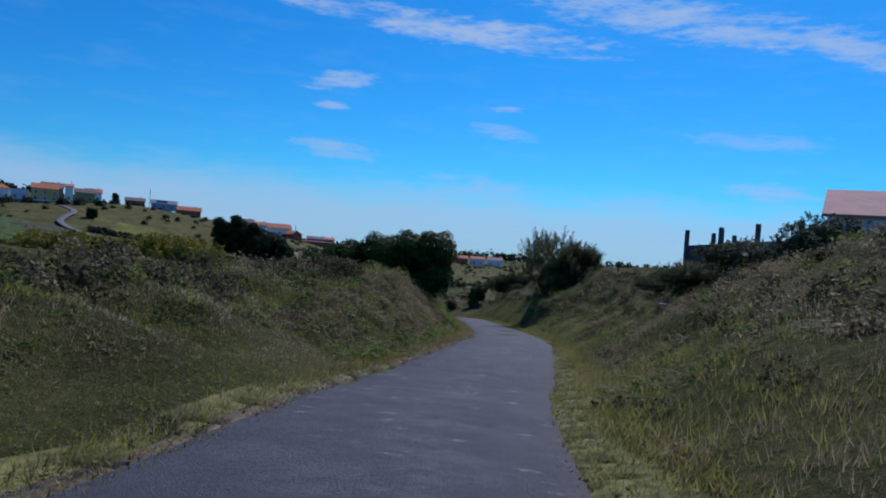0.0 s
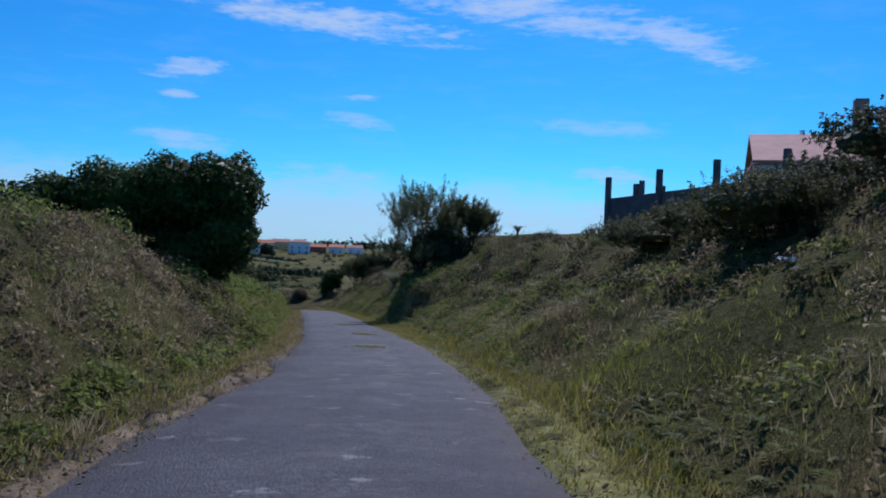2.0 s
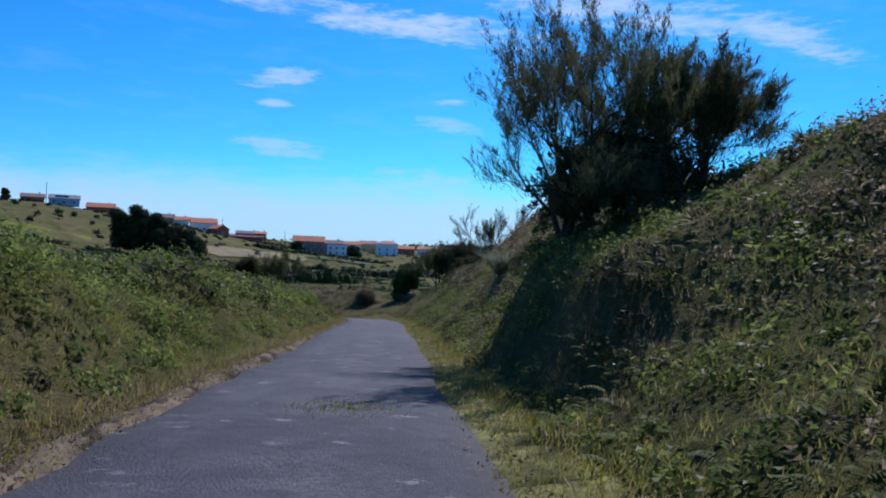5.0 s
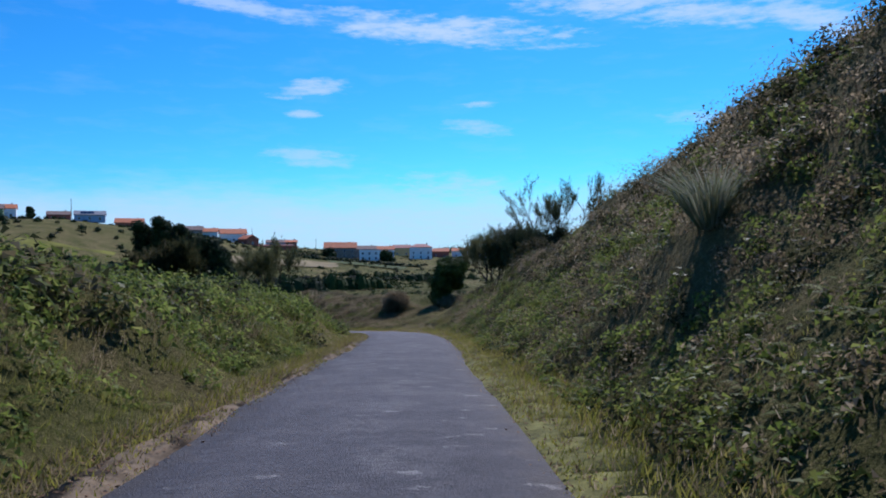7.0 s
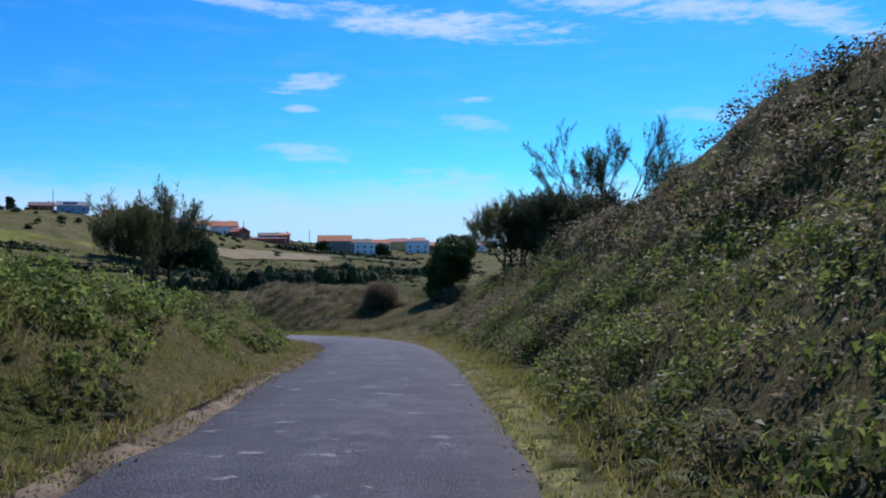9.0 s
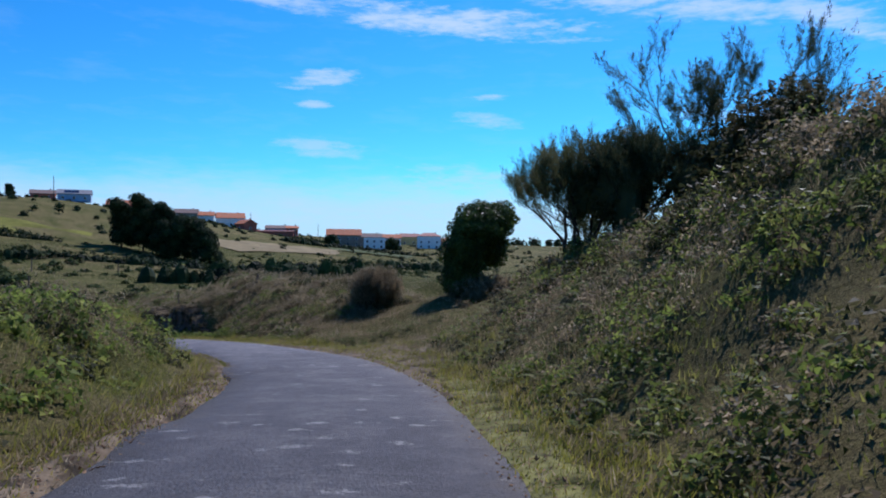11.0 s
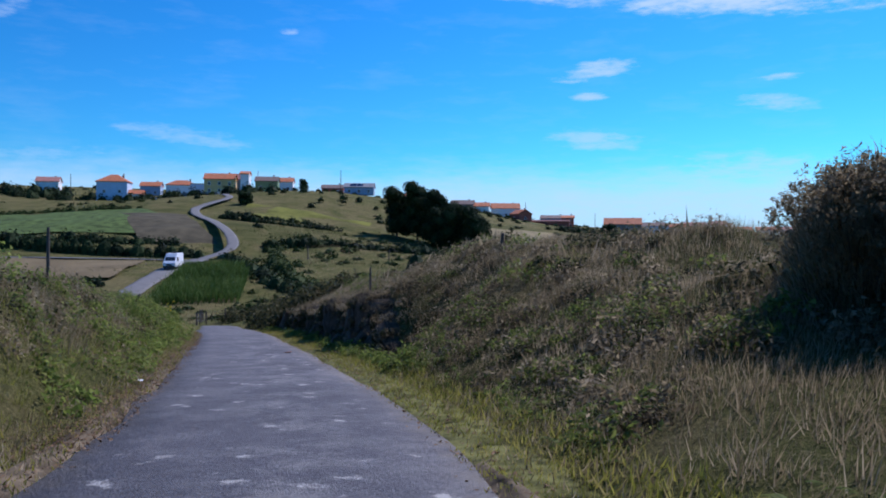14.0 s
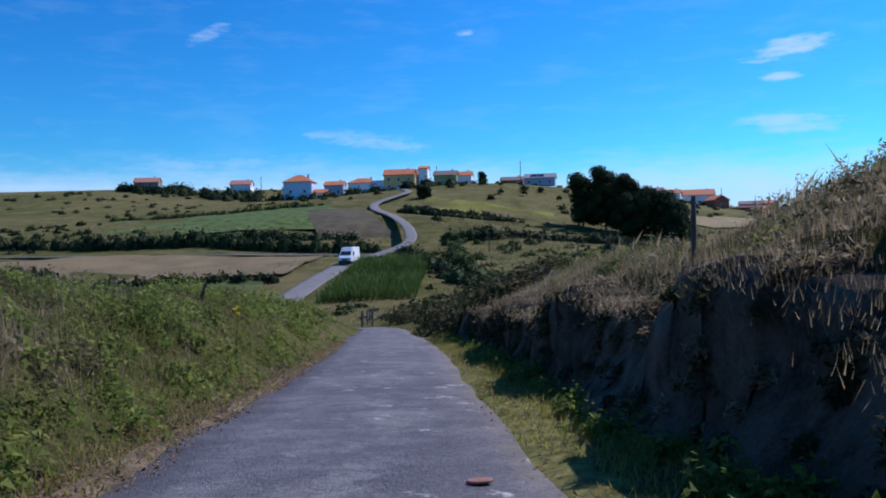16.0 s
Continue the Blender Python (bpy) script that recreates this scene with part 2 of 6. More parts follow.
def value_noise(x, y, size, seed=0):
    """Smooth noise from 0 to 1 over the plan, with bumps of that size in metres."""
    x, y = np.asarray(x, float) / size, np.asarray(y, float) / size
    ix, iy = np.floor(x).astype(np.int64), np.floor(y).astype(np.int64)
    fx, fy = x - ix, y - iy
    fx, fy = fx * fx * (3 - 2 * fx), fy * fy * (3 - 2 * fy)

    def h(a, b):
        n = (a * 374761393 + b * 668265263 + seed * 974711) & 0x7FFFFFFF
        n = ((n ^ (n >> 13)) * 1274126177) & 0x7FFFFFFF
        return ((n ^ (n >> 16)) & 0xFFFF) / 65535.0

    return (h(ix, iy) * (1 - fx) + h(ix + 1, iy) * fx) * (1 - fy) + (h(ix, iy + 1) * (1 - fx) + h(ix + 1, iy + 1) * fx) * fy


def ease(a, b, v):
    k = np.clip((v - a) / (b - a), 0, 1)
    return k * k * (3 - 2 * k)


# ---- the lay of the land ----
# centre line of the lane, with its surface heights
LANE = (
    (-1.5, -30, 1.3), (-1.2, -16, 0.2), (-0.75, -6, -0.6), (-0.45, 2, -1.27), (0.1, 9.5, -1.8), (1.25, 17.3, -2.27), (2.34, 25.8, -2.75),
    (2.93, 32.8, -3.22), (3.07, 39.8, -3.69), (3.06, 50, -4.34), (3.07, 60.8, -5.04), (2.97, 74.8, -5.99), (2.83, 81.8, -6.5),
    (2.32, 88.8, -7.05), (0.86, 95.6, -7.64), (-2.0, 102, -8.26), (-5.65, 108, -8.87), (-12.8, 118.4, -10.02), (-20, 128.6, -11.2),
    (-27.2, 138, -12.35), (-36, 148.5, -13.65), (-50, 158, -15.4), (-62, 167.5, -16.4), (-72, 179.5, -16.0), (-80.5, 195.8, -14.2), (-87, 210, -12.8), (-93.6, 226.3, -11.9),
)
UPPER = ((-93.6, 226.3, -11.9), (-93.5, 236, -9.8), (-101, 247, -7.2), (-115, 261.6, -4.2), (-131, 276, -1.8), (-141, 289, 0.4), (-145, 302, 2.6), (-150, 318, 5.0), (-164, 336, 7.2))
BRANCH = ((-92, 227, -11.9), (-103.4, 221, -11.6), (-118, 212.5, -11.3), (-145, 202, -11.2), (-200, 188, -11))
HALF = 1.45


def curve_through(points, step):
    """Points at even steps along a smooth line through the given ones, and the way along it."""
    p = np.array(points, float)
    p = np.vstack([2 * p[0] - p[1], p, 2 * p[-1] - p[-2]])
    out = []
    for i in range(1, len(p) - 2):
        n = max(2, int(np.linalg.norm(p[i + 1] - p[i]) / step))
        k = np.linspace(0, 1, n, endpoint=False)[:, None]
        a, b, c, d = p[i - 1], p[i], p[i + 1], p[i + 2]
        out.append(0.5 * (2 * b + (c - a) * k + (2 * a - 5 * b + 4 * c - d) * k**2 + (3 * b - a - 3 * c + d) * k**3))
    return np.vstack([*out, p[-2:-1]])


LINE = curve_through(LANE, 0.6)
RUN = np.r_[0, np.cumsum(np.hypot(*np.diff(LINE[:, :2], axis=0).T))]

# along the lane: metres, height and width of the bank to the left, and to the right
BANKS = np.array((
    (0, 1.0, 8, 2.0, 6), (30, 1.0, 6, 2.4, 6), (45, 1.3, 4.5, 3.4, 6), (60, 1.8, 3.0, 3.3, 6), (75, 1.6, 2.6, 3.45, 5.8), (84, 1.55, 2.7, 3.9, 5.8), (94, 1.5, 2.8, 5.0, 5.4),
    (111, 1.1, 2.4, 5.2, 5.8), (116, 0.95, 2.2, 4.2, 5.4), (120, 0.9, 2.0, 2.4, 4.0), (123, 0.85, 2.0, 1.75, 3.4), (125.5, 0.9, 2.0, 1.5, 3.4), (128, 1.0, 2.0, 0.8, 5.0), (132, 1.2, 2.0, 0.85, 5.0), (135, 1.5, 2.0, 1.35, 4.2),
    (141, 1.7, 2.0, 2.1, 4.4), (150, 1.35, 2.0, 2.35, 4.4), (165, 1.35, 2.2, 2.3, 4.4), (185, 1.4, 2.5, 1.2, 4), (202, 1.0, 3, 0.4, 5), (215, 0.3, 4, 0.2, 5),
))
# heights of the country around: valley floor, village hill, far village, the rise beside the lane
LAND = np.array((
    (-25, 152, -14), (-72, 180, -16.4), (-92, 228, -12.1), (-115, 262, -4.4), (-146, 302, 2.4), (-180, 362, 9.6), (-225, 352, 5.6), (-324, 354, 15),
    (-370, 300, 14), (-127, 345, 6.5), (-77, 306, -9), (-40, 235, -14), (-8, 170, -13), (22, 125, -6), (26, 60, 1.0), (25, 15, 1.4), (-25, 20, -1.6),
    (-25, 60, -4.6), (-28, 100, -10), (-95, 165, -16), (-160, 195, -11.3), (-190, 260, -3), (-100, 310, -5.5), (-100, 480, 2.2), (-40, 500, -7), (0, 380, -13), (60, 540, -9),
    (-250, 480, 17), (220, 200, 0), (-80, 0, -4), (-220, 90, -12), (0, 900, -4), (-150, 420, 11),
))
REACH = 28.0
_k = np.sqrt(((LAND[:, None, :2] - LAND[None, :, :2]) ** 2).sum(-1) + REACH**2)
_w = np.linalg.solve(_k, LAND[:, 2] - LAND[:, 2].mean())


def country(x, y):
    z = np.full(np.shape(x), LAND[:, 2].mean())
    for (a, b, _), w in zip(LAND, _w):
        z = z + w * np.sqrt((x - a) ** 2 + (y - b) ** 2 + REACH**2)
    far = ease(500, 1100, np.hypot(x + 60, y - 250))
    z = z * (1 - far) - 6 * far
    return z + (value_noise(x, y, 23, 5) - 0.5) * 1.0 + (value_noise(x, y, 7, 6) - 0.5) * 0.5


def along_lane(x, y):
    """Metres along the lane, metres to the right of its centre, and its height there."""
    x, y = np.ravel(np.asarray(x, float)), np.ravel(np.asarray(y, float))
    s, u, z = np.zeros(len(x)), np.zeros(len(x)), np.zeros(len(x))
    t = np.gradient(LINE[:, :2], axis=0)
    t /= np.hypot(*t.T)[:, None]
    for i in range(0, len(x), 4000):
        dx, dy = x[i : i + 4000, None] - LINE[:, 0], y[i : i + 4000, None] - LINE[:, 1]
        d2 = dx * dx + dy * dy
        k = d2.argmin(1)
        n = np.arange(len(k))
        ax, ay = dx[n, k], dy[n, k]
        on = ax * t[k, 0] + ay * t[k, 1]
        side = np.sign(ax * t[k, 1] - ay * t[k, 0])
        s[i : i + 4000] = RUN[k] + on
        u[i : i + 4000] = side * np.sqrt(d2[n, k])
        z[i : i + 4000] = np.interp(RUN[k] + on, RUN, LINE[:, 2])
    return s, u, z


def bank_height(x, y, s, u, z):
    d = np.abs(u) - HALF
    right = u > 0
    h = np.where(right, np.interp(s, BANKS[:, 0], BANKS[:, 3]), np.interp(s, BANKS[:, 0], BANKS[:, 1]))
    w = np.where(right, np.interp(s, BANKS[:, 0], BANKS[:, 4]), np.interp(s, BANKS[:, 0], BANKS[:, 2]))
    h = h * (0.88 + 0.24 * value_noise(x, y, 6, 1))
    q = (d - np.where(right, 0.45, 0.35)) / w
    tall = ease(2.0, 3.2, h) * (1 - np.where(right, ease(135, 140, s), 0.0))
    step = 0.5 * ease(0, 0.62, q) + 0.5 * ease(0.5, 1.0, q)
    # past the field gap the lane is cut into the slope: a steep earth face below a gentle brow
    cut = np.where(right, ease(142, 149, s) * ease(180, 168, s), 0.0)
    brow = 0.56 * ease(0.24, 0.36, q) + 0.44 * ease(0.25, 1.05, q)
    hollow = np.where(right, 0.7 * ease(76, 79, s) * ease(88, 83, s), 0.0)
    step = step * (1 - hollow) + hollow * (0.66 * ease(0.06, 0.26, q) + 0.34 * ease(0.24, 1.0, q))
    bank = h * (step * tall + (ease(0, 1, q) * (1 - cut) + brow * cut) * (1 - tall))
    # behind the grassy ledge before the field gap the ground rises again
    bank = bank + np.where(right, 1.75 * ease(4.2, 7.2, d) * ease(117, 124, s) * ease(133, 129.5, s), 0.0)
    rough = (value_noise(x, y, 1.9, 2) - 0.5) * 0.65 + (value_noise(x, y, 1.1, 3) - 0.5) * 0.16
    bank = bank + rough * ease(0.3, 1.6, d) * np.clip(h, 0.35, 1)
    near = z - 0.09 * ease(0.12, -0.15, d) + bank
    blend_in = ease(7, 34, d)
    return near * (1 - blend_in) + country(x, y) * blend_in


def ground_height(x, y):
    shape = np.shape(x)
    x, y = np.ravel(np.asarray(x, float)), np.ravel(np.asarray(y, float))
    s, u, z = along_lane(x, y)
    return bank_height(x, y, s, u, z).reshape(shape)


def on_ground(x, y, lift=0.0):
    return Vector((x, y, float(ground_height(np.array([x]), np.array([y]))[0]) + lift))


def spread(fine_from, fine_to, step, out_to, grow=1.18):
    mid = list(np.arange(fine_from, fine_to + 1e-6, step))
    lo, hi, k = [], [], step
    a, b = fine_from, fine_to
    while a > -out_to or b < out_to:
        k *= grow
        k_ = min(k, 160)
        if a > -out_to:
            a -= k_
            lo.append(a)
        if b < out_to:
            b += k_
            hi.append(b)
    return np.array(lo[::-1] + mid + hi)


def build_ground():
    xs, ys = spread(-20, 18, 0.34, 2600, 1.2), spread(-8, 146, 0.37, 2800, 1.2)
    gx, gy = np.meshgrid(xs, ys)
    gz = ground_height(gx, gy)
    verts = np.stack([gx.ravel(), gy.ravel(), gz.ravel()], 1)
    i = np.arange(len(xs) * len(ys)).reshape(len(ys), len(xs))
    faces = np.stack([i[:-1, :-1].ravel(), i[:-1, 1:].ravel(), i[1:, 1:].ravel(), i[1:, :-1].ravel()], 1)
    ob = new("ground", np_mesh("ground", verts, faces, M_SOIL, True))
    tagged(ob, "rolling grassy ground of banks, valley and hills", "ground", kind="structure")


def build_road(name, points, half, label, lift=0.0, seed=0, mat=None):
    line = curve_through(points, 0.5)
    t = np.gradient(line, axis=0)
    t /= np.hypot(t[:, 0], t[:, 1])[:, None]
    run = np.r_[0, np.cumsum(np.hypot(*np.diff(line[:, :2], axis=0).T))]
    edge_l = half + 0.28 * (value_noise(run, run * 0, 1.1, seed) - 0.5) + 0.3 * (value_noise(run, run * 0 + 9, 4, seed) - 0.5)
    edge_r = half + 0.14 * (value_noise(run, run * 0 + 50, 0.7, seed) - 0.5) + 0.16 * (value_noise(run, run * 0 + 70, 4, seed) - 0.5)
    if seed == 3:  # the lane is wider where it leaves the junction behind
        edge_l = edge_l + 0.7 * ease(42, 30, run)
    rows, across = [], (-1, -0.97, -0.6, -0.2, 0.2, 0.6, 0.97, 1)
    for k in across:
        off = np.where(k < 0, k * edge_l, k * edge_r)
        crown = 0.035 * (1 - abs(k) ** 2) - (0.1 if abs(k) == 1 else 0) + lift
        rows.append(np.stack([line[:, 0] + t[:, 1] * off, line[:, 1] - t[:, 0] * off, line[:, 2] + crown], 1))
    n, m = len(line), len(rows)
    verts = np.stack(rows, 1).reshape(-1, 3)
    i = np.arange(n * m).reshape(n, m)
    faces = np.stack([i[:-1, :-1].ravel(), i[:-1, 1:].ravel(), i[1:, 1:].ravel(), i[1:, :-1].ravel()], 1)
    me = np_mesh(name, verts, faces, mat or M_ROAD, True)
    uv = me.uv_layers.new(name="across")  # 0 to 1 from edge to edge, and metres along
    u, v = np.tile((np.array(across) + 1) / 2, n)[faces.ravel()], np.repeat(run, m)[faces.ravel()]
    uv.data.foreach_set("uv", np.stack([u, v], 1).astype(np.float32).ravel())
    return tagged(new(name, me), label, "road", kind="structure")


build_ground()
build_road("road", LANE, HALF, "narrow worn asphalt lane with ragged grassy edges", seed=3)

M_DIRT = painted("dry_verge_earth", (0.16, 0.122, 0.076), 0.95, 0.32, 4.0, bump=0.6)


def verge_strip(side, s_from, s_to, wide_at, mat, label, lift=0.02):
    """A strip of ground along the ragged edge of the asphalt."""
    s = np.arange(s_from, s_to, 0.4)
    i = np.searchsorted(RUN, s).clip(1, len(RUN) - 1)
    t = LINE[i] - LINE[i - 1]
    t /= np.hypot(t[:, 0], t[:, 1])[:, None]
    wide = wide_at(s)
    rows = []
    for k, up in ((-0.3, -0.04), (0.0, 0.0), (0.3, 0.003), (0.65, 0.0), (1.0, -0.06)):
        u = side * (HALF + np.where(k < 0, k, k * wide))
        x, y = LINE[i, 0] + t[:, 1] * u, LINE[i, 1] - t[:, 0] * u
        rows.append(np.stack([x, y, bank_height(x, y, s, u, LINE[i, 2]) + up + lift], 1))
    n, m = len(s), len(rows)
    k = np.arange(n * m).reshape(n, m)
    faces = np.stack([k[:-1, :-1].ravel(), k[:-1, 1:].ravel(), k[1:, 1:].ravel(), k[1:, :-1].ravel()], 1)
    tagged(new("verge", np_mesh("verge", np.stack(rows, 1).reshape(-1, 3), faces, mat, True)), label, "verge", kind="structure")


M_TURF = painted("short_turf", (0.16, 0.155, 0.045), 0.95, 0.4, 6.0, bump=0.6)
verge_strip(-1, 24, 172, lambda s: 0.1 + 0.4 * value_noise(s, s * 0 - 7, 2.0, 15) + 0.1 * value_noise(s, s * 0, 0.5, 16), M_DIRT, "dusty tan earth verge along the lane")
verge_strip(1, 24, 172, lambda s: 0.5 + 0.5 * value_noise(s, s * 0 + 7, 2.5, 15), M_TURF, "short yellow-green turf verge along the lane")
verge_strip(-1, 22, 44, lambda s: 0.12 + (0.3 + 1.7 * value_noise(s, s * 0 + 3, 4.0, 25) + 0.4 * value_noise(s, s * 0, 0.8, 26)) * ease(44, 37, s), M_TURF, "yellow-green turf creeping over the wide lane mouth", 0.022)
verge_strip(1, 119, 135, lambda s: 0.1 + (0.9 + 0.5 * value_noise(s, s * 0, 1.0, 17)) * ease(119, 126, s) * ease(135, 128, s), M_DIRT, "bare trodden earth before the field gap", 0.035)

M_EARTH = painted("dry_earth_face", (0.125, 0.094, 0.066), 0.95, 0.4, 3.0, bump=1.0)


def earth_face():
    """The steep cut face of the bank past the field gap, with a ragged lip."""
    s = np.arange(142, 179, 0.22)
    i = np.searchsorted(RUN, s).clip(1, len(RUN) - 1)
    t = LINE[i] - LINE[i - 1]
    t /= np.hypot(t[:, 0], t[:, 1])[:, None]
    u9 = HALF + 2.1 + s * 0
    x9, y9 = LINE[i, 0] + t[:, 1] * u9, LINE[i, 1] - t[:, 0] * u9
    top = 0.9 * (bank_height(x9, y9, s, u9, LINE[i, 2]) - LINE[i, 2])
    grown = ease(142, 148.5, s) * ease(179, 171, s)
    rows = []
    for d, h in ((0.8, -0.15), (0.96, 0.06), (1.06, 0.2), (1.13, 0.36), (1.2, 0.52), (1.25, 0.68), (1.27, 0.82), (1.33, 0.92), (1.5, 0.98), (1.75, 1.0), (2.05, 0.98), (2.3, 0.85)):
        wob = (value_noise(s, s * 0 + 2.2 * h, 1.6, 18) - 0.5) * 0.5 + (value_noise(s, s * 0 + 2.2 * h, 0.5, 19) - 0.5) * 0.24
        u = HALF + d + (1 - grown) * 0.9 + np.where(d < 1.7, wob, 0)
        x, y = LINE[i, 0] + t[:, 1] * u, LINE[i, 1] - t[:, 0] * u
        ragged = (value_noise(s, s * 0 + 5, 2.5, 21) - 0.5) * 0.3 * h + (value_noise(s, s * 0 + d, 0.6, 20) - 0.5) * 0.12
        rows.append(np.stack([x, y, LINE[i, 2] + top * h * (0.25 + 0.75 * grown) + np.where(d < 1.9, ragged, 0) - 0.5 * (1 - grown)], 1))
    n, m = len(s), len(rows)
    k = np.arange(n * m).reshape(n, m)
    faces = np.stack([k[:-1, :-1].ravel(), k[:-1, 1:].ravel(), k[1:, 1:].ravel(), k[1:, :-1].ravel()], 1)
    tagged(new("bank_face", np_mesh("bank_face", np.stack(rows, 1).reshape(-1, 3), faces, M_EARTH, True)), "steep bare earth face cut into the bank", "bank", kind="structure")
    return np.concatenate(rows[7:11]), np.concatenate(rows[2:8])


LIP, FACE = earth_face()

# ---- plants ----
M_GRASS = leafy("green_grass", ((0.075, 0.088, 0.02), (0.16, 0.175, 0.034), (0.25, 0.25, 0.055), (0.36, 0.31, 0.115)), 0.6, 0.58, 0.6)
M_VERGE = leafy("verge_grass", ((0.1, 0.115, 0.02), (0.21, 0.215, 0.035), (0.33, 0.3, 0.06), (0.36, 0.3, 0.12)), 0.65, 0.45, 0.5)
M_DRY = leafy("dry_grass", ((0.072, 0.058, 0.034), (0.17, 0.134, 0.074), (0.285, 0.228, 0.132), (0.42, 0.345, 0.225)), 0.75, 0.56, 0.8)
M_BRAMBLE = leafy("bramble_leaf", ((0.055, 0.072, 0.018), (0.115, 0.15, 0.03), (0.18, 0.215, 0.048), (0.26, 0.27, 0.085)), 0.45, 0.56, 0.9)
M_HEDGE = leafy("dark_hedge_leaf", ((0.016, 0.022, 0.009), (0.04, 0.046, 0.018), (0.085, 0.083, 0.033), (0.16, 0.13, 0.065)), 0.6, 0.45, 0.7)
M_BRACKEN = leafy("bracken", ((0.035, 0.05, 0.01), (0.085, 0.12, 0.018), (0.15, 0.18, 0.032), (0.24, 0.18, 0.07)), 0.6, 0.5, 0.7)
M_SHRUB = leafy("shrub_needle", ((0.04, 0.05, 0.02), (0.08, 0.09, 0.036), (0.13, 0.135, 0.055), (0.19, 0.18, 0.09)), 0.6, 0.4, 1.2)
M_LAUREL = leafy("laurel_leaf", ((0.02, 0.036, 0.01), (0.042, 0.072, 0.016), (0.075, 0.115, 0.026), (0.12, 0.165, 0.045)), 0.4, 0.34, 1.0)
M_FARLEAF = leafy("far_tree_leaf", ((0.008, 0.014, 0.007), (0.018, 0.03, 0.012), (0.032, 0.05, 0.016), (0.05, 0.07, 0.024)), 0.7, 0.15, 0.2)
M_FARBUSH = leafy("far_bush_leaf", ((0.016, 0.026, 0.008), (0.035, 0.055, 0.014), (0.065, 0.085, 0.022), (0.1, 0.105, 0.035)), 0.7, 0.15, 0.08)
M_CORN = leafy("maize_leaf", ((0.035, 0.06, 0.014), (0.06, 0.105, 0.02), (0.1, 0.16, 0.03), (0.16, 0.2, 0.06)), 0.6, 0.25, 0.1)
M_PAMPAS = leafy("pampas_blade", ((0.08, 0.1, 0.05), (0.16, 0.19, 0.1), (0.3, 0.31, 0.2), (0.42, 0.42, 0.32)), 0.5, 0.3, 2.0)
M_LUSH = leafy("lush_leaf", ((0.06, 0.09, 0.018), (0.125, 0.175, 0.032), (0.195, 0.245, 0.05), (0.27, 0.29, 0.085)), 0.55, 0.58, 0.8)
M_FLOWER = leafy("yellow_flower", ((0.35, 0.25, 0.01), (0.5, 0.38, 0.02), (0.6, 0.46, 0.03)), 0.6, 0.3, 2.0)
M_DARK = leafy("dark_tamarisk", ((0.03, 0.04, 0.018), (0.06, 0.072, 0.03), (0.1, 0.11, 0.048), (0.16, 0.16, 0.075)), 0.6, 0.3, 1.2)
M_BROOM = leafy("broom_flower", ((0.05, 0.065, 0.015), (0.12, 0.13, 0.02), (0.26, 0.23, 0.02), (0.4, 0.32, 0.02)), 0.6, 0.4, 1.5)
M_LITTER = leafy("dead_leaf", ((0.1, 0.06, 0.035), (0.19, 0.12, 0.065), (0.28, 0.18, 0.1)), 0.8, 0.1, 1.0)
M_BARK = painted("grey_bark", (0.07, 0.055, 0.042), 0.9, 0.3, 6.0, bump=0.6)

rng = np.random.default_rng(7)


def blades(base, height, width, lean, g=rng, simple=False):
    """Bent blades of grass: three triangles each, or one."""
    n = len(base)
    a = g.uniform(0, 2 * np.pi, n)
    across = np.stack([np.cos(a), np.sin(a), np.zeros(n)], 1) * np.reshape(width, (-1, 1)) * 0.5
    up = np.stack([np.zeros(n), np.zeros(n), np.ones(n) * height], 1)
    bend = np.concatenate([lean, np.zeros((n, 1))], 1) * np.reshape(height, (-1, 1))
    if simple:
        verts = np.stack([base - across, base + across, base + up * 0.95 + bend * 0.8], 1).reshape(-1, 3)
        return verts, np.arange(3 * n).reshape(n, 3)
    mid = base + up * 0.58 + bend * 0.32
    tip = base + up * 0.95 + bend
    verts = np.stack([base - across, base + across, mid - across * 0.75, mid + across * 0.75, tip], 1).reshape(-1, 3)
    k = np.arange(n)[:, None] * 5
    faces = np.concatenate([k + (0, 1, 3), k + (0, 3, 2), k + (2, 3, 4)], 1).reshape(-1, 3)
    return verts, faces


def leaves(at, size, out, long=1.5, g=rng, plain=False):
    """Folded leaves: two triangles each, turned roughly away from the middle of their clump."""
    n = len(at)
    size = np.reshape(size, (-1, 1)) * np.ones((n, 1))
    face = out + g.normal(0, 0.6, (n, 3)) + (0, 0, 0.35)
    face /= np.linalg.norm(face, axis=1, keepdims=True) + 1e-9
    aim = np.cross(face, g.normal(0, 1, (n, 3)))
    aim /= np.linalg.norm(aim, axis=1, keepdims=True) + 1e-9
    side = np.cross(face, aim)
    base, tip = at - aim * size * long * 0.5, at + aim * size * long * 0.5
    if plain:  # one triangle each, for leaves seen from afar
        verts = np.stack([base - side * size * 0.5, base + side * size * 0.5, tip], 1).reshape(-1, 3)
        return verts, np.arange(3 * n).reshape(n, 3)
    drop = face * size * 0.18
    verts = np.stack([base, at - side * size * 0.42 - drop, tip, at + side * size * 0.42 - drop], 1).reshape(-1, 3)
    k = np.arange(n)[:, None] * 4
    return verts, np.concatenate([k + (0, 1, 2), k + (0, 2, 3)], 1).reshape(-1, 3)


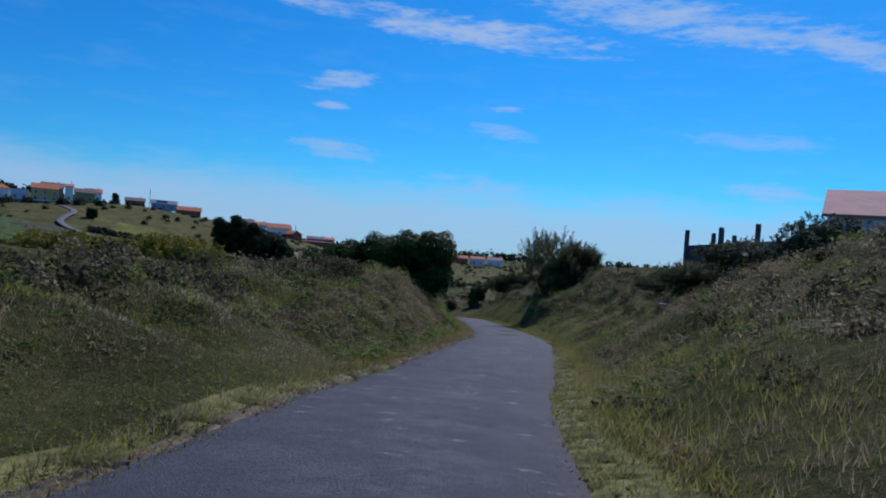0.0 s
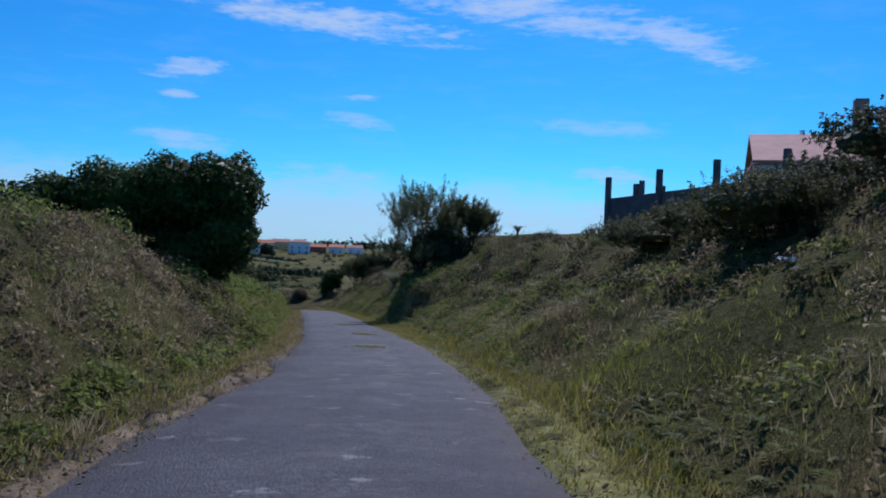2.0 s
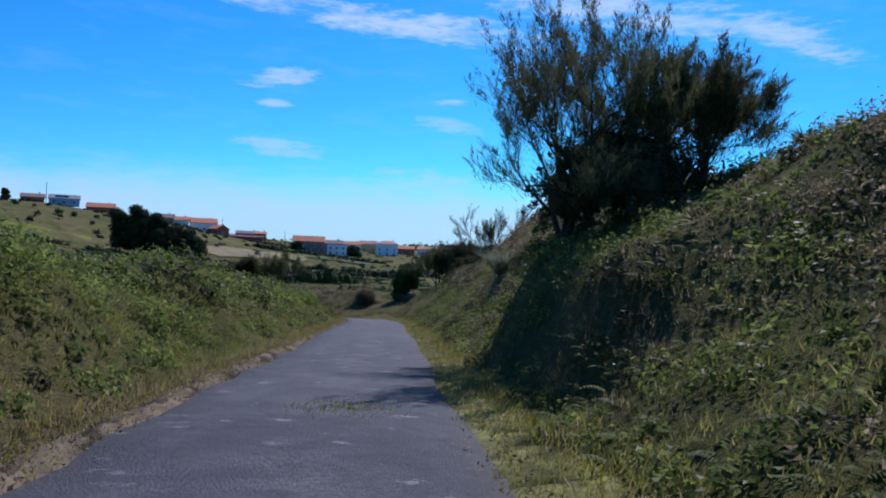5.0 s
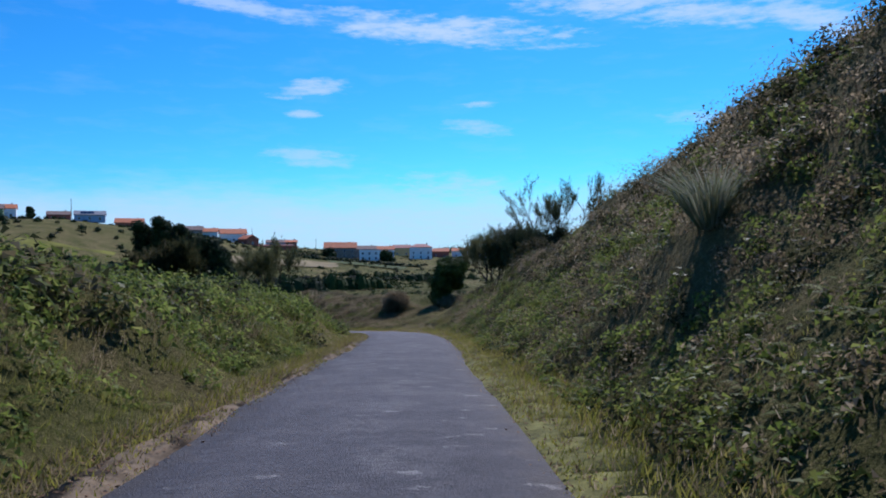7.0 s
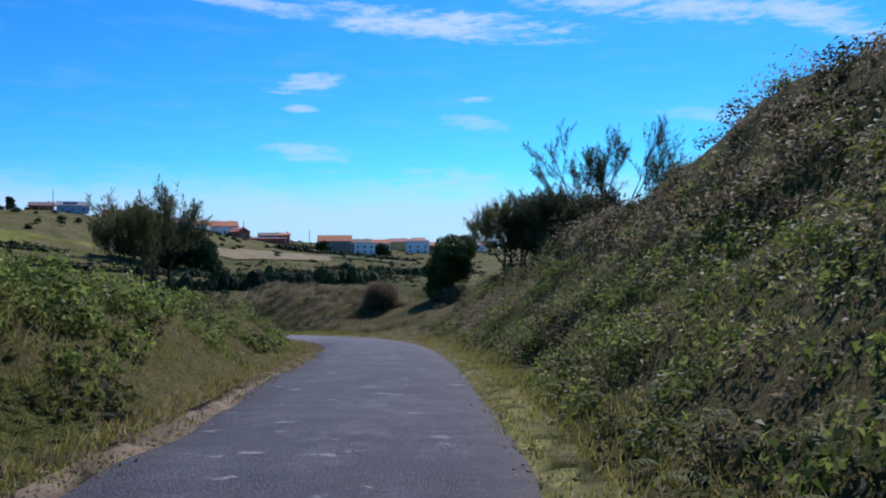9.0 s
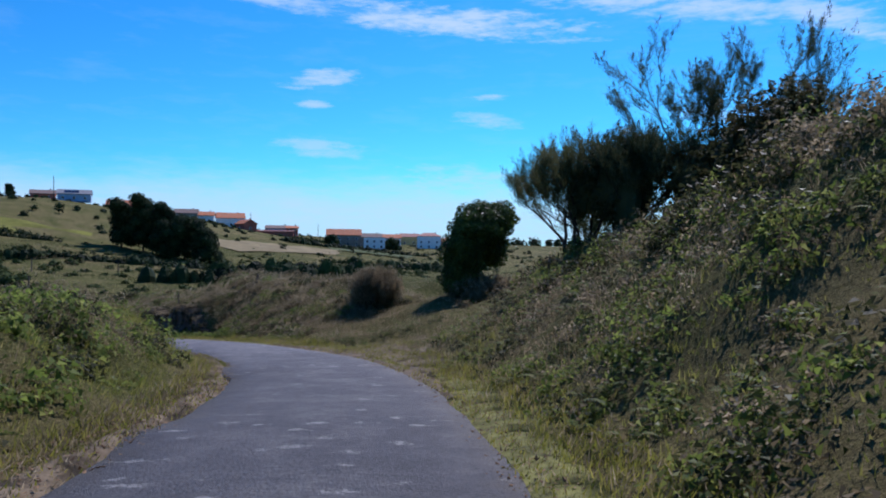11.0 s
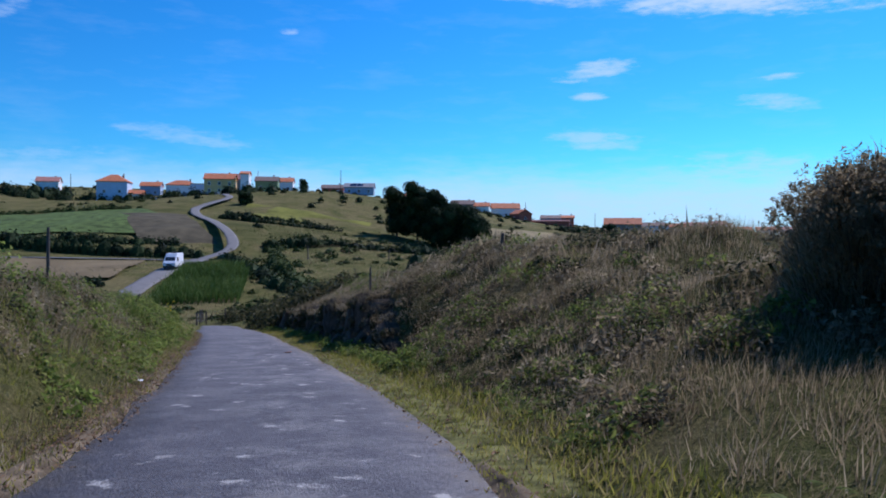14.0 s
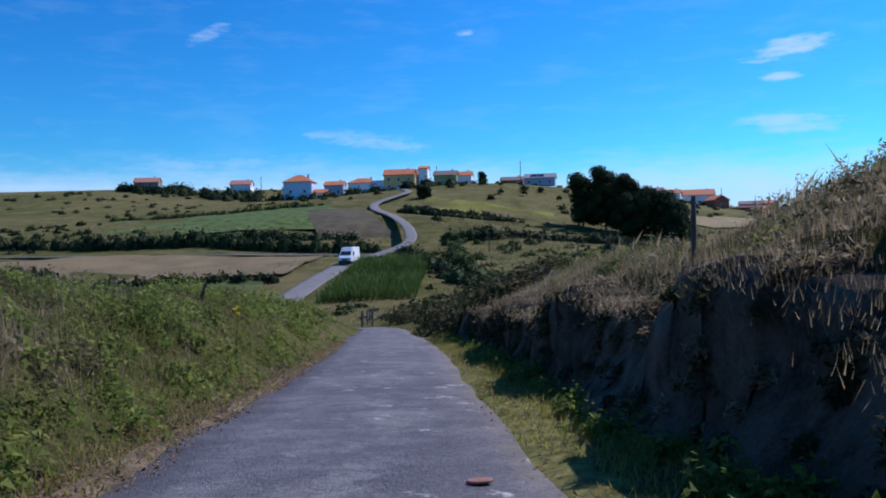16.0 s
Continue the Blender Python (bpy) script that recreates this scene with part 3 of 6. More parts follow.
def fronds(base, length, aim, g=rng):
    """Fern fronds: a bent spine with seven pairs of leaflets."""
    n = len(base)
    length = np.reshape(length, (-1, 1))
    ahead = np.stack([np.cos(aim), np.sin(aim), np.zeros(n)], 1)
    side = np.stack([-np.sin(aim), np.cos(aim), np.zeros(n)], 1)
    verts, faces, count = [], [], 0
    k = np.arange(n)
    for i in range(8):
        f0 = 0.2 + 0.8 * i / 8
        w = length * 0.3 * (1 - f0) ** 0.7 * (0.4 if i == 0 else 1) + 0.01
        p = base + ahead * length * f0 * 0.85 + np.array((0, 0, 1.0)) * length * (0.75 * f0 - 0.62 * f0 * f0)
        q = p + ahead * length * 0.085
        for sgn in (-1, 1):
            tip = p + side * sgn * w + ahead * length * 0.08 - np.array((0, 0, 1.0)) * w * 0.25
            verts += [p, q, tip]
            faces.append(np.stack([np.full(n, count), np.full(n, count + 1), np.full(n, count + 2)], 1))
            count += 3
    v = np.stack(verts, 1).reshape(-1, 3)
    f = np.concatenate([a + k[:, None] * count for a in faces])
    return v, f


def merged(parts):
    verts, faces, n = [], [], 0
    for v, f in parts:
        verts.append(v)
        faces.append(f + n)
        n += len(v)
    return np.concatenate(verts), np.concatenate(faces)


def finer(parts, k):
    """The same scattered leaves, each drawn in towards its own middle."""
    out = []
    for v, f in parts:
        if len(v) == 3 * len(f):
            leaf = v.reshape(-1, 3, 3)
            mid = leaf.mean(1, keepdims=True)
            v = (mid + (leaf - mid) * k).reshape(-1, 3)
        out.append((v, f))
    return out


def stuff(name, parts, mat, label, category):
    ob = new(name, np_mesh(name, *merged(parts), mat))
    return tagged(ob, label, category, kind="stuff")


def spots(n, s_from, s_to, side, d_from, d_to, power=1.0, g=rng):
    """Random places beside the lane: x, y, z, metres along it, metres from its edge."""
    s = g.uniform(s_from, s_to, n)
    d = d_from + (d_to - d_from) * g.uniform(0, 1, n) ** power
    i = np.searchsorted(RUN, s).clip(1, len(RUN) - 1)
    f = ((s - RUN[i - 1]) / (RUN[i] - RUN[i - 1]))[:, None]
    p = LINE[i - 1] * (1 - f) + LINE[i] * f
    t = LINE[i] - LINE[i - 1]
    t /= np.hypot(t[:, 0], t[:, 1])[:, None]
    u = side * (HALF + d)
    x, y = p[:, 0] + t[:, 1] * u, p[:, 1] - t[:, 0] * u
    return x, y, bank_height(x, y, s, u, p[:, 2]), s, d


DRY_LEFT = ((28, 0.62), (45, 0.7), (54, 0.95), (60, 0.8), (66, 0.5), (72, 0.2), (112, 0.22), (122, 0.35), (137, 0.7), (150, 0.72), (160, 0.45), (175, 0.4))
DRY_RIGHT = ((28, 0.5), (45, 0.58), (60, 0.52), (72, 0.4), (100, 0.5), (112, 0.58), (128, 0.62), (136, 0.85), (150, 1.0), (175, 1.0))


def dryness(x, y, s, d, side):
    tab = np.array(DRY_LEFT if side < 0 else DRY_RIGHT)
    v = np.interp(s, tab[:, 0], tab[:, 1])
    if side > 0:
        v = v + 0.45 * ease(2.6, 4.2, d) * (s < 119) + 0.35 * ease(1.5, 2.6, d) * (s >= 119) * (s < 134) - 0.65 * ease(1.3, 0.6, d) * (s > 132)
    else:
        v = v + 0.25 * ease(1.6, 3.0, d) * (s > 110) - 0.45 * ease(1.5, 0.9, d) - 0.4 * ease(2.6, 3.4, d) * (s < 62)
    return v + (value_noise(x, y, 2.4, 11) - 0.5) * 0.9


def wind_lean(n, amount=0.3, g=rng):
    """Blades lean with the sea wind, towards the right of the lane."""
    return g.normal(0, 0.5, (n, 2)) + np.array((amount * 0.6, -amount * 0.25))


def build_undergrowth():
    green, dry, verge = [], [], []
    for side in (-1, 1):
        for n, d0, d1, hi, wd, simple in ((90000, 0.2, 2.4, 0.13, 0.012, True), (125000, 0.5, 4.2, 0.12, 0.013, True), (45000, 2.5, 8.5, 0.11, 0.015, True)):
            each = 10
            x, y, z, s, d = (np.repeat(v, each) for v in spots(n // each, 24, 172, side, d0, d1))
            fan = rng.normal(0, 1, (len(x), 2)) * (0.045 + 0.012 * d[:, None])
            tuft = np.repeat(rng.uniform(0.5, 1.6, n // each), each)
            m = np.repeat(rng.normal(0, 0.12, n // each), each) + dryness(x, y, s, d, side) > 0.5
            x, y = x + fan[:, 0], y + fan[:, 1]
            h = hi * tuft * rng.uniform(0.5, 1.1, len(x)) * (0.3 + 0.7 * ease(0.2, 1.3, d)) * (0.55 + 0.9 * value_noise(x, y, 2.2, 22))
            if side < 0:
                h = h * (0.3 + 0.7 * ease(46, 58, s))
            else:  # the steep earth face carries little, its brow tall dry grass
                bare = (s > 146) * (s < 174)
                h = h * np.where(bare, np.where((d > 0.8) & (d < 2.2), 0.1, 1.25), 1.0) * (1 - 0.45 * ease(60, 70, s) * ease(120, 112, s))
            base = np.stack([x, y, z - 0.03], 1)
            w = wd * rng.uniform(0.6, 1.3, len(x))
            lean = wind_lean(len(x), 0.35) * 0.7 + fan * (4.0 if d0 < 2 else 3.0)
            green.append(blades(base[~m], h[~m], w[~m], lean[~m], rng, simple))
            dry.append(blades(base[m], h[m] * 1.15, w[m] * 0.8, lean[m], rng, simple))
        n = 60000 if side < 0 else 95000
        x, y, z, s, d = spots(n, 24, 172, side, -0.12, 0.95 if side > 0 else 0.6, 0.8)
        keep = value_noise(x, y, 0.7, 31) + 0.35 * ease(0, 0.4, d) > (0.3 if side < 0 else 0.3)
        base = np.stack([x, y, z + 0.05 * (d < 0.1)], 1)[keep]
        h = rng.uniform(0.03, 0.1, len(base)) * (0.6 + ease(0, 0.6, d[keep]))
        m = rng.uniform(0, 1, len(base)) + (0.45 if side < 0 else -0.1) * value_noise(base[:, 0], base[:, 1], 5, 33) < 0.7
        verge.append(blades(base[m], h[m], rng.uniform(0.01, 0.02, m.sum()), wind_lean(m.sum(), 0.3), rng, True))
        dry.append(blades(base[~m], h[~m], rng.uniform(0.01, 0.02, (~m).sum()), wind_lean((~m).sum(), 0.3), rng, True))
    # dry grass hanging over the lip of the earth face
    n = 30000
    k = rng.integers(0, len(LIP), n)
    base = LIP[k] + rng.normal(0, 0.2, (n, 3)) * (1, 1, 0.1)
    hang = rng.uniform(0, 1, n) < 0.015
    h = np.where(hang, -rng.uniform(0.04, 0.12, n), rng.uniform(0.04, 0.13, n))
    dry.append(blades(base, h, rng.uniform(0.004, 0.009, n), wind_lean(n, 0.2) * 0.7 + np.where(hang, 0.4, -0.1)[:, None] * (0.8, 0.6), rng, True))
    # tall dry grass over the brow above the earth face, and brown stalks on the bank across the lane
    for n, side, s0, s1, d0, d1, lo, hi in ((62000, 1, 133, 176, 1.9, 6.5, 0.08, 0.24), (42000, 1, 134.5, 150, 0.9, 5.5, 0.05, 0.17), (9000, -1, 136, 158, 1.0, 4.5, 0.2, 0.5)):
        x, y, z, s, d = spots(n, s0, s1, side, d0, d1)
        dry.append(blades(np.stack([x, y, z - 0.02], 1), rng.uniform(lo, hi, n) * (0.5 + 0.8 * value_noise(x, y, 1.3, 44)), rng.uniform(0.005, 0.011, n), wind_lean(n, 0.4) * 0.5, rng, True))
    # the wide grassy apron where the lane begins
    x, y, z, s, d = spots(50000, 24, 54, -1, 0.1, 7.5)
    base = np.stack([x, y, z], 1)
    m = value_noise(x, y, 1.9, 41) > 0.48
    h = rng.uniform(0.02, 0.08, len(x)) * (0.6 + 0.8 * ease(1.5, 4.0, d))
    verge.append(blades(base[m], h[m], rng.uniform(0.012, 0.026, m.sum()), wind_lean(m.sum(), 0.3), rng, True))
    dry.append(blades(base[~m], h[~m] * 1.3, rng.uniform(0.012, 0.024, (~m).sum()), wind_lean((~m).sum(), 0.4), rng, True))
    stuff("bank_grass", green, M_GRASS, "long green grass leaning in the wind on the banks", "grass")
    stuff("dry_grass", dry, M_DRY, "bleached dry grass and stalks on the banks", "grass")
    stuff("verge_grass", verge, M_VERGE, "short yellow-green grass creeping onto the asphalt edges", "grass")


def dome(centre, radius, tall, count, size, long=1.5, g=rng, core=0.55):
    """Leaves on the skin of a lumpy dome."""
    out = g.normal(0, 1, (count, 3))
    out[:, 2] = np.abs(out[:, 2]) * 1.1 - 0.25
    out /= np.linalg.norm(out, axis=1, keepdims=True)
    a = np.arctan2(out[:, 1], out[:, 0])
    lump = 0.8 + 0.14 * np.sin(3 * a + g.uniform(0, 6)) + 0.12 * np.sin(5 * a + 4 * out[:, 2] + g.uniform(0, 6))
    r = (core + (1 - core) * g.uniform(0, 1, count) ** 0.45) * lump
    at = np.asarray(centre) + out * r[:, None] * (radius, radius, tall)
    return leaves(at, size * g.uniform(0.6, 1.25, count), out, long, g, size > 0.04)


def build_brambles():
    green, dark, brown, fern, lush = [], [], [], [], []
    for side, n in ((-1, 1350), (1, 1500)):
        x, y, z, s, d = spots(n, 26, 170, side, 0.75, 5.6, 1.1)
        for i in range(n):
            if s[i] < 42 and side < 0 and d[i] < 4.2:
                continue
            if side > 0 and 125.5 < s[i] < 134.5 and d[i] < 6:
                continue
            if side > 0 and s[i] < 82 and d[i] > 3.6:
                continue
            if side > 0 and s[i] < 62 and d[i] < 4 and rng.uniform() < 0.5:
                continue
            if side > 0 and 147 < s[i] < 172 and 1.15 < d[i] < 2.2:
                continue
            v = dryness(x[i : i + 1], y[i : i + 1], s[i : i + 1], d[i : i + 1], side)[0]
            r = rng.uniform(0.2, 0.62) * (1.15 if side < 0 and s[i] > 136 else 1.0) * (0.55 + 0.45 * min(1, d[i] / 2))
            count = int(140 * (r / 0.5) ** 1.6) + 45
            into = lush if side > 0 and s[i] > 141 and d[i] < 1.2 else lush if side < 0 and (64 < s[i] < 118 or s[i] > 152 or s[i] > 136 and d[i] < 1.4) and rng.uniform() < 0.7 else brown if (v > 0.72 or side > 0 and s[i] < 62) and rng.uniform() < 0.6 else dark if rng.uniform() < 0.2 + 0.25 * (v > 0.5) else green
            into.append(dome((x[i], y[i], z[i] - 0.05), r, r * rng.uniform(0.55, 1.0), count, (0.038 if s[i] > 132 else 0.044) if d[i] < 3 else 0.058))
    # the hedge along the crest to the right, bushy and dark
    x, y, z, s, d = spots(520, 26, 117, 1, 3.2, 7.8)
    for i in range(520):
        r = rng.uniform(0.3, 0.68) * (1.3 if s[i] > 88 else 0.8 if s[i] < 72 else 0.95)
        into = brown if rng.uniform() < 0.65 else dark
        into.append(dome((x[i], y[i], z[i] - 0.1), r, r * rng.uniform(0.8, 1.2), int(360 * r * r) + 80, 0.055, 1.9))
    x, y, z, s, d = spots(230, 26, 70, -1, 4.2, 9.0)
    for i in range(230):
        r = rng.uniform(0.35, 0.8)
        (dark if rng.uniform() < 0.65 else brown).append(dome((x[i], y[i], z[i] - 0.1), r, r * rng.uniform(0.7, 1.1), int(240 * r * r) + 60, 0.085, 1.8))
    x, y, z, s, d = spots(330, 44, 66, -1, 0.5, 3.2)
    for i in range(330):
        r = rng.uniform(0.16, 0.34)
        (green if d[i] < 0.8 + 0.6 * rng.uniform() else brown).append(dome((x[i], y[i], z[i] - 0.05), r, r * rng.uniform(0.7, 1.0), 150, 0.045, 1.6))
    x, y, z, s, d = spots(170, 66, 112, -1, 1.5, 4.2)
    for i in range(170):
        r = rng.uniform(0.35, 0.7)
        (lush if rng.uniform() < 0.5 else green).append(dome((x[i], y[i], z[i] - 0.05), r, r * rng.uniform(0.8, 1.25), int(430 * r * r) + 60, 0.055, 1.6))
    x, y, z, s, d = spots(110, 104, 128, -1, 0.9, 3.6)
    for i in range(110):
        r = rng.uniform(0.25, 0.6)
        (lush if rng.uniform() < 0.6 else dark).append(dome((x[i], y[i], z[i] - 0.05), r, r * rng.uniform(0.8, 1.2), int(420 * r * r) + 60, 0.06, 1.6))
    x, y, z, s, d = spots(90, 84, 104, -1, 1.8, 6.0)
    for i in range(90):
        r = rng.uniform(0.4, 0.8)
        (dark if rng.uniform() < 0.5 else green).append(dome((x[i], y[i], z[i] - 0.1), r, r * rng.uniform(0.8, 1.2), int(240 * r * r) + 60, 0.085, 1.8))
    x, y, z, s, d = spots(230, 141, 174, 1, 0.6, 1.0)
    for i in range(230):
        r = rng.uniform(0.15, 0.32)
        (lush if rng.uniform() < 0.7 else green).append(dome((x[i], y[i], z[i]), r, r * rng.uniform(0.7, 1.2), 90, 0.045, 1.5))
    # withered bracken along the brow of the right bank
    x, y, z, s, d = spots(620, 42, 112, 1, 3.0, 7.2)
    for i in range(620):
        r = rng.uniform(0.2, 0.42)
        (brown if rng.uniform() < 0.55 else dark if rng.uniform() < 0.6 else green).append(dome((x[i], y[i], z[i] - 0.05), r, r * rng.uniform(0.8, 1.15), 120, 0.05, 1.7))
    x, y, z, s, d = spots(460, 84, 120, 1, 0.9, 4.8)
    for i in range(460):
        r = rng.uniform(0.2, 0.42)
        (brown if rng.uniform() < 0.35 + 0.1 * d[i] else green).append(dome((x[i], y[i], z[i] - 0.05), r, r * rng.uniform(0.6, 0.9), 100, 0.045, 1.9))
    x, y, z, s, d = spots(90, 117, 130, 1, 2.2, 6.5)
    for i in range(90):
        if s[i] > 125.5:
            continue
        r = rng.uniform(0.2, 0.45)
        (brown if rng.uniform() < 0.8 else green).append(dome((x[i], y[i], z[i] - 0.05), r, r * rng.uniform(0.6, 1.0), 170, 0.05, 2.0))
    x, y, z, s, d = spots(230, 131, 176, 1, 1.2, 6.0)
    for i in range(230):
        if 147 < s[i] < 172 and d[i] < 2.3 or s[i] < 134.5 or i % 2:
            continue
        r = rng.uniform(0.16, 0.34)
        (brown if rng.uniform() < 0.7 else dark).append(dome((x[i], y[i], z[i] - 0.08), r, r * rng.uniform(0.6, 0.9), 260, 0.034, 2.6))
    x, y, z, s, d = spots(110, 168, 196, 1, 1.2, 7.0)
    for i in range(110):
        r = rng.uniform(0.7, 1.5)
        dark.append(dome((x[i], y[i], z[i] - 0.2), r, r * rng.uniform(0.8, 1.2), int(150 * r * r) + 120, 0.15, 1.6))
    x, y, z, s, d = spots(90, 165, 205, -1, 1.0, 4.0)
    for i in range(90):
        r = rng.uniform(0.4, 0.8)
        green.append(dome((x[i], y[i], z[i] - 0.1), r, r * rng.uniform(0.8, 1.2), int(300 * r * r) + 120, 0.09, 1.6))
    x, y, z, s, d = spots(230, 137, 174, -1, 0.35, 3.2)
    for i in range(230):
        r = rng.uniform(0.22, 0.48)
        (brown if s[i] < 152 and d[i] > 0.9 and rng.uniform() < 0.45 else lush if rng.uniform() < 0.7 else green).append(dome((x[i], y[i], z[i] - 0.02), r, r * rng.uniform(0.8, 1.2), 120, 0.055, 1.5))
    # leafy growth down the right bank
    x, y, z, s, d = spots(620, 58, 120, 1, 0.6, 4.4)
    for i in range(620):
        r = rng.uniform(0.16, 0.42)
        k = rng.uniform()
        (lush if k < 0.3 else green if k < 0.75 else brown).append(dome((x[i], y[i], z[i] - 0.05), r, r * rng.uniform(0.55, 1.0), int(380 * r * r) + 60, 0.042, 1.6))
    # tangled growth on the rise behind the grassy ledge
    x, y, z, s, d = spots(330, 117, 132.5, 1, 3.2, 10.0)
    for i in range(330):
        if s[i] > 126.5 and d[i] < 4.6:
            continue
        r = rng.uniform(0.3, 0.6) * (1.15 if s[i] < 126 else 0.8)
        (brown if rng.uniform() < 0.4 else dark if rng.uniform() < 0.6 else green).append(dome((x[i], y[i], z[i] - 0.05), r, r * rng.uniform(0.8, 1.3), int(420 * r * r) + 80, 0.055, 1.7))
    # brown hummocks between the field gap and the earth face
    x, y, z, s, d = spots(110, 134.5, 148, 1, 1.2, 5.0)
    for i in range(110):
        r = rng.uniform(0.2, 0.42)
        (brown if rng.uniform() < 0.65 else dark if rng.uniform() < 0.5 else green).append(dome((x[i], y[i], z[i] - 0.05), r, r * rng.uniform(0.6, 1.0), 230, 0.036, 2.2))
    # a green patch low on the dry bank
    x, y, z, s, d = spots(90, 136, 143.5, 1, 0.9, 2.6)
    for i in range(90):
        r = rng.uniform(0.16, 0.36)
        (green if rng.uniform() < 0.5 else lush).append(dome((x[i], y[i], z[i] - 0.05), r, r * rng.uniform(0.5, 0.9), 130, 0.034, 1.7))
    # roots and scrub clinging to the earth face, dry tufts drooping over its lip
    for points, n, lo, hi, into in ((FACE, 260, 0.1, 0.26, dark), (FACE, 120, 0.08, 0.2, brown), (LIP, 260, 0.12, 0.28, brown)):
        for i in rng.integers(0, len(points), n):
            r = rng.uniform(lo, hi)
            into.append(dome(points[i] + (0, 0, -0.06), r, r * rng.uniform(0.6, 1.1), 110, 0.03, 2.6))
    # dark thicket beside the wide mouth of the lane
    x, y, z, s, d = spots(150, 34, 60, -1, 3.6, 6.2)
    for i in range(150):
        r = rng.uniform(0.35, 0.7)
        (dark if rng.uniform() < 0.6 else brown if rng.uniform() < 0.7 else green).append(dome((x[i], y[i], z[i] - 0.05), r, r * rng.uniform(0.7, 1.1), int(520 * r * r) + 60, 0.05, 1.7))
    # low heather over the apron
    x, y, z, s, d = spots(420, 24, 52, -1, 1.9, 6.5)
    for i in range(420):
        r = rng.uniform(0.14, 0.34)
        (brown if rng.uniform() < 0.3 else dark if rng.uniform() < 0.4 else green).append(dome((x[i], y[i], z[i] - 0.06), r, r * rng.uniform(0.4, 0.7), 110, 0.03, 2.0))
    stuff("bramble_leaves", finer(green, 0.85), M_BRAMBLE, "green bramble thickets covering the lane banks", "brambles")
    stuff("lush_brambles", lush, M_LUSH, "bright green leafy brambles on the sunny bank", "brambles")
    stuff("crest_scrub", dark, M_HEDGE, "dark gorse and scrub along the bank crests", "scrub")
    stuff("dead_bracken", finer(brown, 0.66), M_DRY, "brown withered bracken clumps high on the banks", "bracken")
    for side, n, d1, s0, s1 in ((1, 11000, 4.4, 40, 132), (-1, 7000, 4.0, 64, 118), (1, 700, 1.8, 132, 170)):
        x, y, z, s, d = spots(n, s0, s1, side, 0.7, d1)
        keep = value_noise(x, y, 1.6, 51) > 0.5
        base = np.stack([x, y, z + 0.02], 1)[keep]
        fern.append(fronds(base, rng.uniform(0.14, 0.38, len(base)), rng.uniform(0, 2 * np.pi, len(base))))
    stuff("bracken", fern, M_BRACKEN, "green bracken fronds spilling down the banks", "fern")


def leaf_litter():
    """Dry leaves and crumbs blown against the edges of the asphalt."""
    parts = []
    for side, n, d1, s0 in ((-1, 11000, 0.5, 26), (-1, 7000, 0.6, 136), (1, 5000, 0.3, 26)):
        x, y, z, s, d = spots(n, s0, 172, side, -0.22, d1)
        keep = rng.uniform(0, 1, n) < ease(-0.3, 0.05, d)
        at = np.stack([x, y, np.where(d < 0.05, np.interp(s, RUN, LINE[:, 2]) + 0.012, z + 0.035)], 1)[keep]
        parts.append(leaves(at, rng.uniform(0.012, 0.04, len(at)), np.array((0, 0, 1.5)) + rng.normal(0, 0.2, (len(at), 3)), 1.5))
    stuff("leaf_litter", parts, M_LITTER, "dry tan leaves and crumbs along the asphalt edge", "leaf litter")


build_undergrowth()
build_brambles()
leaf_litter()


# ---- shrubs and trees ----
def tube(points, radii, sides=6):
    p = np.array(points, float)
    r = np.asarray(radii, float)
    t = np.gradient(p, axis=0)
    t /= np.linalg.norm(t, axis=1, keepdims=True) + 1e-9
    a = np.cross(t, (0.31, 0.17, 0.93))
    a /= np.linalg.norm(a, axis=1, keepdims=True) + 1e-9
    b = np.cross(t, a)
    k = np.arange(sides) * 2 * np.pi / sides
    ring = a[:, None] * np.cos(k)[None, :, None] + b[:, None] * np.sin(k)[None, :, None]
    v = (p[:, None] + ring * r[:, None, None]).reshape(-1, 3)
    i = np.arange(len(p) * sides).reshape(len(p), sides)
    j = np.roll(i, -1, 1)
    q = np.stack([i[:-1], j[:-1], j[1:], i[1:]], -1).reshape(-1, 4)
    return v, np.concatenate([q[:, :3], q[:, [0, 2, 3]]])


def part(name, mesh, parent, label=""):
    ob = new(name, mesh)
    ob.parent = parent
    return tagged(ob, label)


def thing(name, at, label, category, group=""):
    ob = new(name)
    ob.empty_display_size = 0.1
    ob.location = at
    return tagged(ob, label, category, group)


